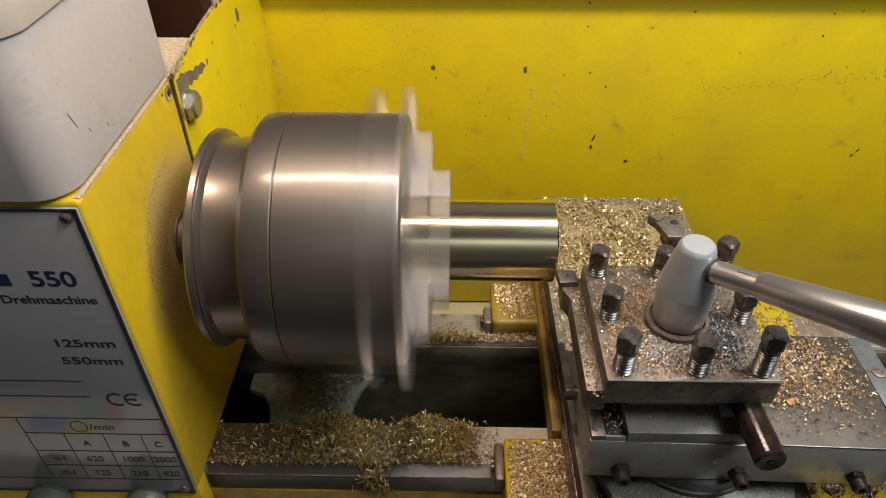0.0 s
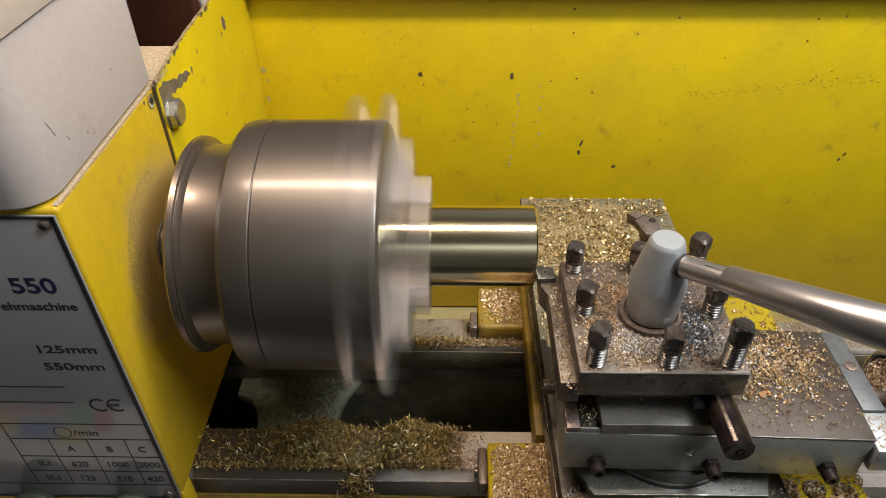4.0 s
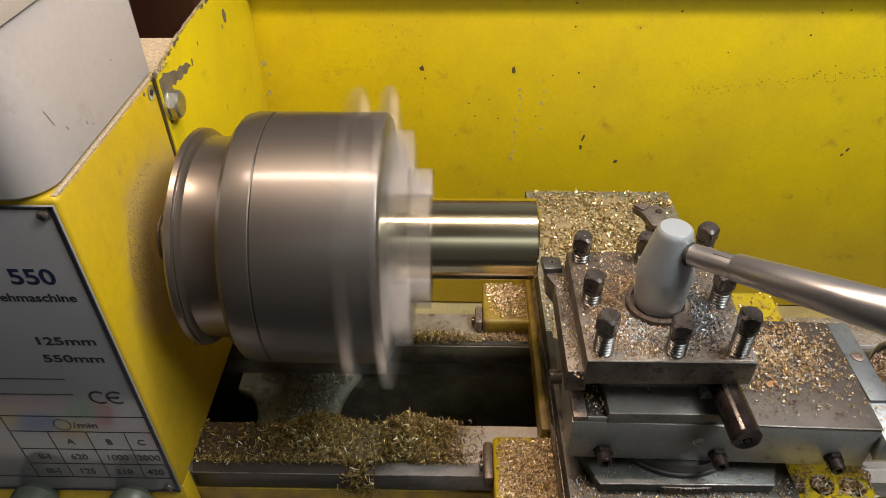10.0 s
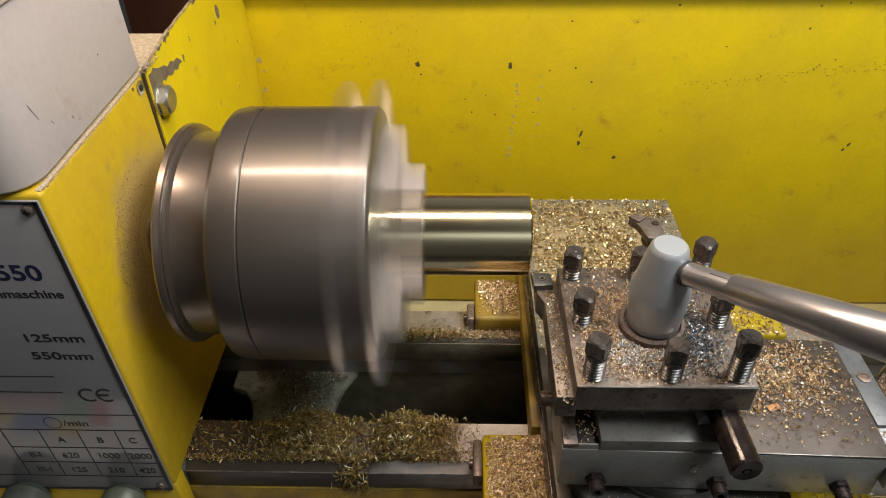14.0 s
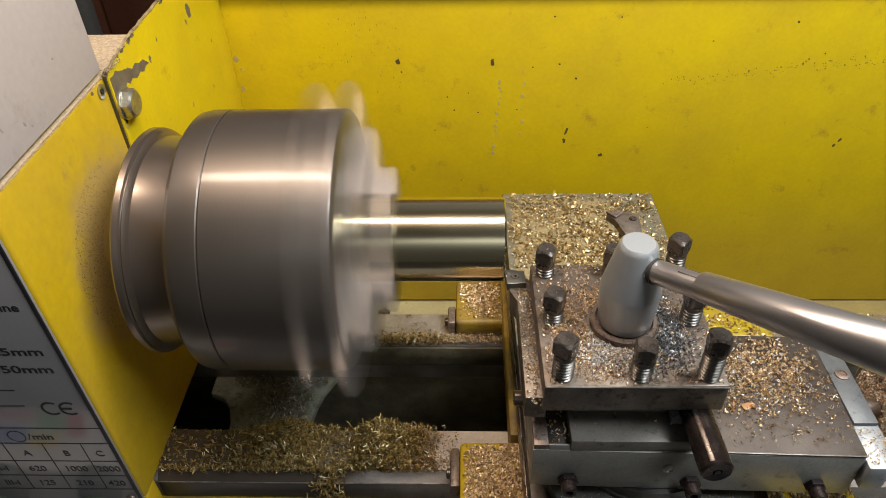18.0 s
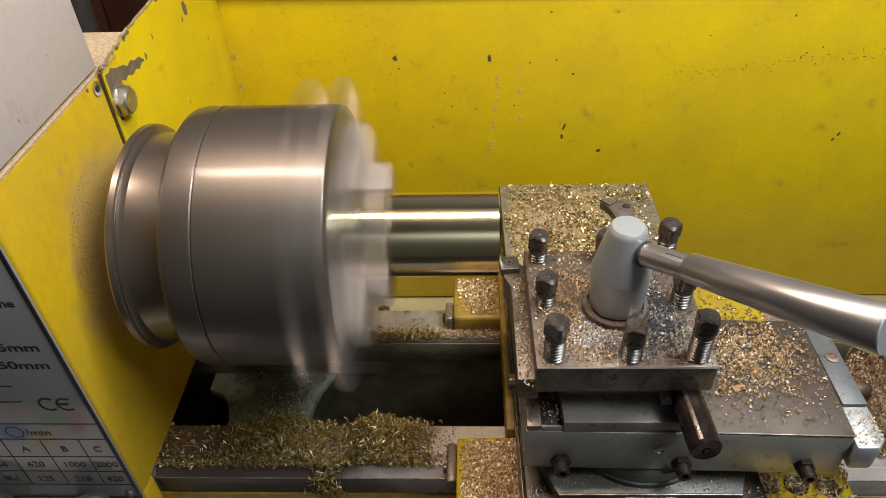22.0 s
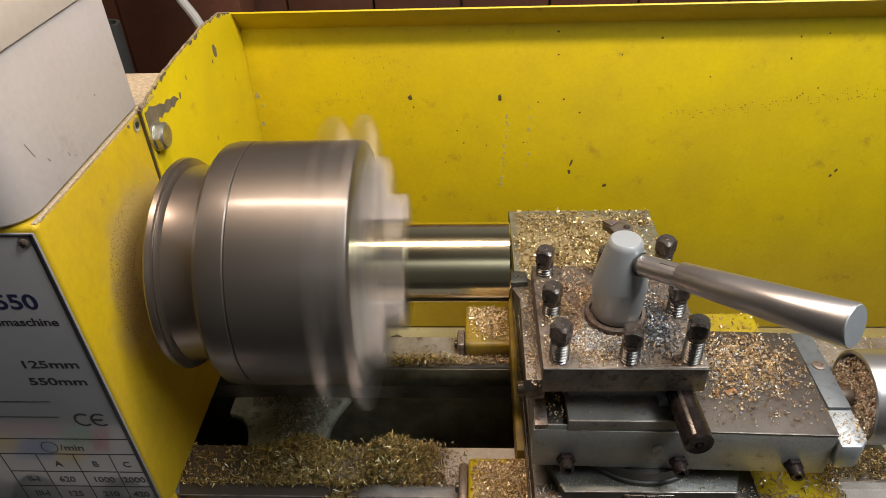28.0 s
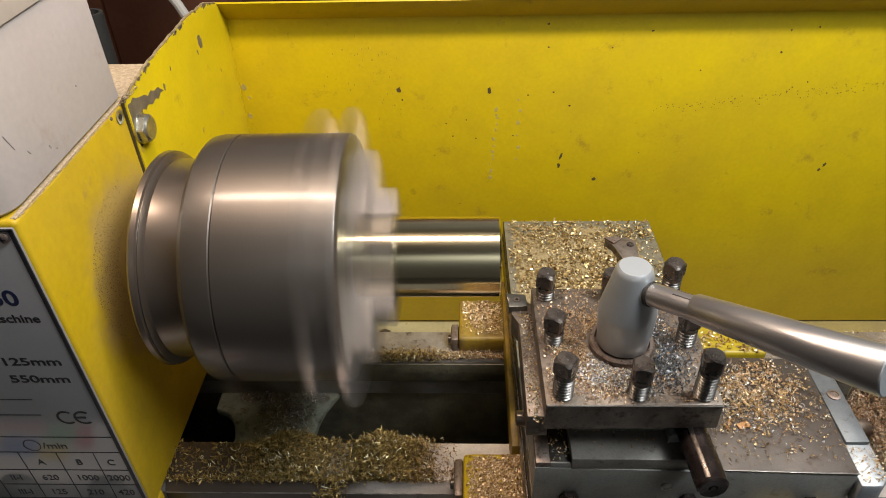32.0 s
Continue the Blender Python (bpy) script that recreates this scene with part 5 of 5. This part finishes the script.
# ---- loose chips ----
def slivers():
    out = []
    for x, y, turn, ln, w in ((0.1755, -0.0790, 20, 0.0052, 0.0030), (0.1700, -0.0775, 70, 0.0060, 0.0012), (0.1795, -0.0805, -25, 0.0055, 0.0010), (0.1680, -0.0800, 110, 0.0042, 0.0009)):
        t = thing("brass_sliver", "bent brass sliver lying on the top slide", "metal chip", "slivers on the top slide")
        bm = box(-ln / 2, ln / 2, -w / 2, w / 2, 0, 0.0004, 0.0001, 1)
        bmesh.ops.transform(bm, matrix=pose(x, y, -0.0270, 4, -6, turn), verts=bm.verts[:])
        part("strip", bm, COPPER, t)
        out.append(t)
    return out


def chips():
    """Groups of chips, by what carries them."""
    still, on_saddle, on_slide = [], [], []

    def heap(x, y):
        a = 0.0175 * math.exp(-((x + 0.042) / 0.015) ** 2) + 0.0160 * math.exp(-((x - 0.010) / 0.013) ** 2) + 0.006 * math.exp(-((x - 0.030) / 0.008) ** 2) + 0.0008
        a *= 1 + 0.35 * noise.noise((x * 90, y * 90, 1))
        return a * max(0.0, 1 - ((y + 0.040) / 0.0165) ** 2)

    def front_pile(rng):
        x = rng.choice((rng.gauss(-0.043, 0.0105), rng.gauss(0.010, 0.0115), rng.gauss(0.016, 0.012), rng.gauss(-0.036, 0.014)))
        if not -0.114 < x < 0.040:
            return None
        y = rng.uniform(-0.0545, -0.0265)
        return x, y, BED + heap(x, y) * rng.random() ** 0.4
    swarf("swarf_pile", 7800, front_pile, OLIVE_CHIPS, "tangled pile of oily brass turnings on the front way", (0.0026, 0.0090), (0.0002, 0.00042), (2.0, 8.0), 0.0018, 31, 0.9)
    swarf("swarf", 480, lambda r: (r.uniform(-0.114, -0.045), -0.0545 + 0.027 * r.random() ** 1.3, BED), OLIVE_CHIPS, "loose brass curls strewn on the brown front way", (0.003, 0.009), (0.0003, 0.0006), (2.0, 8.0), 0.0015, 38, 0.6)

    swarf("swarf", 700, lambda r: (r.uniform(-0.112, 0.02), -0.0526 + r.gauss(0, 0.0009), BED + 0.0012 * r.random()), OLIVE_CHIPS, "row of oily chips along the front edge of the way", (0.0014, 0.0045), (0.0003, 0.0006), (1.5, 6.0), 0.0008, 67, 0.8)
    swarf("swarf_pile", 900, lambda r: (r.gauss(0.026, 0.008), r.uniform(-0.0535, -0.028), BED + 0.006 * r.random()), PINK_CHIPS, "paler coppery chips at the end of the pile", (0.0015, 0.0045), (0.0003, 0.0006), (2.0, 6.0), 0.001, 66, 0.8)

    def spill(rng):
        drop = 0.026 * rng.random() ** 1.4
        return rng.gauss(-0.018, 0.004 + 0.05 * max(0, 0.008 - drop)), -0.0535 - 0.0045 * min(1.0, drop / 0.005), BED - drop
    swarf("swarf_pile", 330, spill, OLIVE_CHIPS, "strands of turnings hanging over the front way", (0.003, 0.008), (0.0003, 0.0006), (1.0, 4), 0.001, 32, 1.2)
    swarf("swarf", 1300, on_rect(0.012, 0.052, -0.0540, -0.027, BED, lambda x, y, r: r.random() < (0.9 if y < -0.045 else 0.25) * (1 if x < 0.04 else 0.5)), PINK_CHIPS, "scattered brass chips on the front way", (0.0008, 0.0024), seed=33)
    swarf("swarf_pile", 1300, lambda r: (r.gauss(0.008, 0.022), 0.0395 + abs(r.gauss(0, 0.0035)), BED - 0.003 + r.random() * 0.0075), OLIVE_CHIPS, "tuft of oily turnings on the rear way", (0.002, 0.007), (0.0003, 0.0006), (2, 7), 0.001, 39, 0.9)
    swarf("swarf_pile", 1500, lambda r: (r.uniform(0.015, 0.088), 0.0400 + abs(r.gauss(0, 0.0035)), BED + r.random() * 0.0022), PINK_CHIPS, "row of brass turnings along the rear way", (0.0012, 0.0035), (0.0003, 0.0006), (1, 5), 0.001, 34, 0.9)
    def gap_spot(r):
        x, y = r.choice(((r.uniform(-0.098, -0.036), r.gauss(0.035, 0.003)), (r.gauss(-0.062, 0.010), r.gauss(0.006, 0.012)), (r.gauss(-0.060, 0.012), r.gauss(0.022, 0.008))))
        return None if not (-0.082 < x < -0.043 or y > 0.030) or y > 0.043 else (x, y, -0.1500)
    swarf("swarf", 2300, gap_spot, DAMP_CHIPS, "oily chips down in the bed gap", (0.0012, 0.004), (0.0003, 0.0006), (1, 6), 0.002, 35)
    swarf("swarf", 900, on_rect(0.030, 0.090, -0.028, 0.040, -0.2218), DULL_CHIPS, "dull brown chips under the carriage", (0.001, 0.003), (0.0003, 0.0007), (1, 5), 0.002, 62)
    swarf("swarf", 900, on_rect(0.245, 0.42, 0.042, 0.068, BED), GOLD_CHIPS, "brass chips on the rear way", seed=36)
    swarf("swarf_pile", 3600, lambda r: (r.uniform(0.250, 0.42), r.uniform(-0.0470, -0.027), BED + r.random() * 0.003), OLIVE_CHIPS, "brass turnings along the inner edge of the front way", (0.001, 0.003), (0.0003, 0.0007), (1, 5), 0.001, 37)
    swarf("swarf", 500, lambda r: (r.uniform(0.250, 0.42), r.uniform(-0.0480, -0.027), BED + 0.003 * r.random()), PINK_CHIPS, "brighter curls on the oily chips beside the carriage", (0.0015, 0.004), (0.0003, 0.0007), (1, 6), 0.001, 68)

    top = -0.1045
    on_saddle.append(swarf("swarf_pile", 8000, on_rect(0.0545, 0.0865, -0.133, -0.0440, top - 0.0002, lambda x, y, r: x > 0.055 + 0.008 * r.random() ** 2 and y < -0.045 - 0.006 * r.random() ** 2 * (x < 0.075)), PINK_CHIPS, "dense fine coppery chips on the saddle's front wing", (0.0008, 0.0020), (0.0004, 0.0009), (0.3, 1.9), 0.0010, 41, 0.3))
    on_saddle.append(swarf("swarf_pile", 900, on_rect(0.0520, 0.0830, 0.0500, 0.0845, top - 0.0002, lambda x, y, r: r.random() < math.exp(-((x - 0.0675) / 0.011) ** 2 - ((y - 0.070) / 0.014) ** 2)), PINK_CHIPS, "dense brass chips on the saddle's rear wing", (0.0010, 0.0024), (0.0005, 0.0011), (0.3, 1.9), 0.001, 43, 0.4))
    def wing_spot(x, y, r):
        pocket = min((x - a) ** 2 + (y + 0.0752 + (a - 0.2345) * 0.05) ** 2 for a in POCKETS) < 3.0e-5
        corner = math.exp(-((x - 0.242) / 0.007) ** 2 - ((y + 0.060) / 0.012) ** 2)
        return r.random() < 0.13 + 0.87 * pocket + 0.8 * corner
    on_saddle.append(swarf("swarf_pile", 1500, on_rect(0.192, 0.2460, -0.134, -0.0445, -0.1000, wing_spot), GOLD_CHIPS, "brass chips on the saddle's yellow wing", (0.0014, 0.004), (0.0004, 0.0010), (0.3, 3), 0.001, 44))
    on_saddle.append(swarf("swarf", 230, on_rect(0.192, 0.243, 0.031, 0.072, -0.1002, lambda x, y, r: r.random() < 0.3 + 0.7 * (y < 0.05)), PINK_CHIPS, "pale brass chips on the saddle's far wing", (0.0014, 0.004), (0.0006, 0.0013), (0.3, 3), 0.001, 45))

    def drift(x, y, r):
        return r.random() < (0.22 + 0.85 * math.exp(-((x - 0.128) / 0.030) ** 2 - ((y - 0.066) / 0.046) ** 2)) * (0.35 + 1.3 * noise.noise((x * 70, y * 70, 5)) ** 2 + 0.5 * (noise.noise((x * 45, y * 45, 9)) > 0))
    on_slide.append(swarf("swarf_pile", 8500, on_rect(0.0845, 0.1855, -0.005, 0.1395, -0.0700, drift), PALE_CHIPS, "thick layer of fine pale brass chips on the cross slide", (0.0006, 0.0018), (0.0004, 0.0009), (0.2, 1.8), 0.0012, 51, 0.3))
    on_slide.append(swarf("swarf_pile", 1500, on_rect(0.0865, 0.1835, -0.005, 0.1375, -0.0693, drift), PALE_CHIPS, "broad brass flakes lying on the cross slide", (0.0014, 0.0036), (0.0006, 0.0016), (0.2, 1.8), 0.0020, 63, 0.55))
    layer = bmesh.new()
    rows = []
    for i in range(41):
        row = []
        for k in range(61):
            x, y = 0.0860 + 0.0985 * i / 40, -0.010 + 0.148 * k / 60
            h = 0.0012 + 0.0010 * noise.noise((x * 160, y * 160, 3)) + 0.0008 * noise.noise((x * 420, y * 420, 7)) - 0.0035 * max(0, (x - 0.172) / 0.03) - 0.0030 * max(0, (y - 0.133) / 0.012) - 0.0030 * max(0, (0.0880 - x) / 0.006)
            row.append(layer.verts.new((x, y, -0.0706 + h - 0.0016 * max(0.0, 0.6 - math.exp(-((x - 0.128) / 0.038) ** 2 - ((y - 0.070) / 0.050) ** 2)))))
        rows.append(row)
    for a, b in zip(rows, rows[1:]):
        for k in range(60):
            layer.faces.new((a[k], a[k + 1], b[k + 1], b[k]))
    on_slide.append(whole("swarf_layer", layer, BRASS_DUST, "caked layer of fine brass dust on the cross slide", "metal chips", kind="stuff"))
    on_slide.append(swarf("swarf", 900, on_rect(0.0865, 0.190, -0.113, -0.100, -0.0705, lambda x, y, r: r.random() < 0.7), MIXED_CHIPS, "scattered chips on the cross slide's front end", (0.0008, 0.002), seed=52))

    def clear(x, y):
        return (x - 0.1208) ** 2 + (y + 0.0636) ** 2 > 0.0150 ** 2
    on_slide.append(swarf("swarf", 3500, on_rect(0.0872, 0.1545, -0.0955, -0.0270, 0.0062, lambda x, y, r: clear(x, y) and r.random() < (0.05 + 0.95 * math.exp(-((x - 0.111) / 0.015) ** 2 - ((y + 0.068) / 0.019) ** 2)) * (0.25 + 1.2 * max(0.0, 0.5 + noise.noise((x * 130, y * 130, 2))))), TOP_CHIPS, "brass and steel curls strewn over the tool post top", (0.0014, 0.0038), (0.0002, 0.0004), (3.0, 7), 0.0010, 53))
    on_slide.append(swarf("swarf", 850, on_rect(0.095, 0.140, -0.0930, -0.060, 0.0064, lambda x, y, r: clear(x, y) and r.random() < math.exp(-((x - 0.114) / 0.011) ** 2 - ((y + 0.080) / 0.008) ** 2)), BRIGHT_CHIPS, "bright steel curls before the lever hub", (0.0016, 0.0036), (0.0003, 0.0006), (3, 7), 0.001, 65))
    on_slide.append(swarf("swarf", 1200, on_rect(0.112, 0.152, -0.092, -0.040, 0.0062, lambda x, y, r: clear(x, y) and r.random() < math.exp(-((x - 0.133) / 0.010) ** 2 - ((y + 0.070) / 0.018) ** 2)), SILVER_CHIPS, "dark silvery steel curls beside the lever hub", (0.0014, 0.0034), (0.0003, 0.0006), (3, 7), 0.001, 54))
    on_slide.append(swarf("swarf", 420, on_rect(0.0800, 0.0856, -0.098, -0.0330, -0.0029), MIXED_CHIPS, "fine chips on the facing tool's shank", (0.0006, 0.0016), (0.0003, 0.0006), (0.5, 4), 0.0006, 55))
    on_slide.append(swarf("swarf", 2350, on_rect(0.157, 0.2145, -0.099, -0.040, -0.0274, lambda x, y, r: r.random() < (0.04 + 0.96 * math.exp(-((x - 0.186) / 0.019) ** 2 - ((y + 0.060) / 0.016) ** 2)) * (0.12 + 1.5 * max(0.0, 0.35 + noise.noise((x * 170, y * 170, 4))))), GOLD_CHIPS, "brass curls heaped on the top slide", (0.0020, 0.0048), (0.0002, 0.00036), (4.5, 8.5), 0.0014, 56, 0.5, 0.75))
    on_slide.append(swarf("swarf", 420, on_rect(0.160, 0.2145, -0.095, -0.042, -0.0273, lambda x, y, r: r.random() < math.exp(-((x - 0.180) / 0.018) ** 2 - ((y + 0.066) / 0.018) ** 2)), MIXED_CHIPS, "silvery steel curls on the top slide", (0.0030, 0.0060), (0.00028, 0.0005), (4.5, 8), 0.0015, 57, 0.4, 0.8))
    on_slide.append(swarf("swarf", 45, on_rect(0.0840, 0.152, -0.0975, -0.0850, -0.0224), GOLD_CHIPS, "few brass chips under the tool post overhang", seed=58))
    on_slide.append(swarf("swarf", 60, on_rect(0.0902, 0.0982, -0.0985, -0.070, -0.0269), GOLD_CHIPS, "few brass chips in the oily pocket", (0.001, 0.0025), seed=64))
    on_slide.append(swarf("swarf", 130, on_rect(0.2165, 0.2280, -0.105, -0.088, -0.0308), GOLD_CHIPS, "small chips on the bearing bracket", (0.0007, 0.0016), seed=59))
    on_slide.append(swarf("swarf", 260, on_rect(0.0960, 0.180, -0.106, -0.0980, -0.0639), MIXED_CHIPS, "fine chips on the swivel base", (0.0005, 0.0014), (0.0002, 0.0005), seed=60))

    def cup(rng):
        a, r = rng.uniform(0, 6.283), 0.0185 * math.sqrt(rng.random())
        y, z = r * math.cos(a), r * math.sin(a)
        return 0.2352 + rng.random() * 0.004 + (0.002 if z > 0.008 else 0), -0.0715 + y, -0.0375 + z - 0.001
    on_slide.append(swarf("swarf_pile", 4600, cup, DIAL_CHIPS, "fine pinkish brass chips packed inside the hollow dial", (0.0007, 0.0018), (0.0003, 0.0007), (0.5, 4), 0.0005, 61, 1.2))
    return still, on_saddle, on_slide


room()
guard()
headstock()
bed()
CHUCK, BAR = chuck()
SADDLE, SLIDE, TOP, POST = saddle(), cross_slide(), top_slide(), tool_post()
FACING, BORING = tools()
STILL_CHIPS, SADDLE_CHIPS, SLIDE_CHIPS = chips()
SLIVERS = slivers()

# travel of the cross slide towards the rear, every half second
IN_FEED = ((0.0, 0.0), (0.5, 0.0014), (1.0, 0.0024), (1.5, 0.0031), (2.0, 0.0036), (2.5, 0.0045), (3.0, 0.0051), (3.5, 0.0055), (5.5, 0.0090), (6.0, 0.0099), (6.5, 0.0103), (7.0, 0.0107), (7.5, 0.0118), (8.0, 0.0127), (8.5, 0.0134), (9.0, 0.0142),
           (9.5, 0.0120), (10.0, 0.0085), (10.5, 0.0047), (11.0, 0.0022), (11.5, -0.0006), (12.0, -0.0039), (12.5, -0.0067), (13.0, -0.0079), (13.5, -0.0075), (14.0, -0.0071), (16.5, -0.0033), (17.0, -0.0026), (17.5, -0.0018), (18.0, -0.0008),
           (18.5, 0.0), (19.0, 0.0008), (19.5, 0.0017), (20.0, 0.0023), (20.5, 0.0031), (21.0, 0.0036), (21.5, 0.0043), (22.0, 0.0050), (22.5, 0.0057), (23.0, 0.0065), (23.5, 0.0073), (24.0, 0.0082), (24.5, 0.0090), (25.0, 0.0100), (25.5, 0.0106), (27.5, 0.0140),
           (28.0, 0.0144), (28.5, 0.0138), (29.0, 0.0110), (29.5, 0.0071), (30.0, 0.0045), (30.5, 0.0009), (31.0, -0.0024), (31.5, -0.0052), (32.0, -0.0073))
# the carriage backs off between two cuts
BACK_OFF = ((0.0, 0.0), (8.5, 0.0), (8.8, 0.0027), (12.6, 0.0027), (12.9, -0.0002), (28.1, -0.0002), (28.4, 0.0028), (32.0, 0.0028))
# where the jaws stand, second by second, in degrees past the upright
JAWS = [60, 60, 45, 50, 55, 60, 60, 0, 60, 10, 0, 60, 0, 10, 50, 60, 60, 60, 60, 55, 55, 55, 30, 30, 0, 30, 30, 30, 30, 0, 40, 15, 0]


def at_time(table, t):
    return float(np.interp(t, [a for a, _ in table], [b for _, b in table]))


def motions():
    times = sorted({t for t, _ in IN_FEED} | {t for t, _ in BACK_OFF})
    slide_rows = [(t, pose(at_time(BACK_OFF, t), at_time(IN_FEED, t), 0)) for t in times]
    saddle_rows = [(t, pose(at_time(BACK_OFF, t), 0, 0)) for t, _ in BACK_OFF]
    for ob in (SADDLE, *SADDLE_CHIPS):
        walk(ob, saddle_rows)
    for ob in (SLIDE, TOP, POST, FACING, BORING, *SLIDE_CHIPS, *SLIVERS):
        walk(ob, slide_rows)
    # seven turns a second, trimmed so that the jaws stand as listed at each full second
    angle, rows = JAWS[0], [(0.0, pose(0, 0, 0, -JAWS[0]))]
    for s in range(32):
        step = 84 + ((JAWS[s + 1] - JAWS[s] + 60) % 120 - 60) / FPS
        for k in range(1, FPS + 1):
            rows.append((s + k / FPS, pose(0, 0, 0, -(angle + step * k))))
        angle += step * FPS
    walk(CHUCK, rows)
    walk(BAR, rows)


motions()
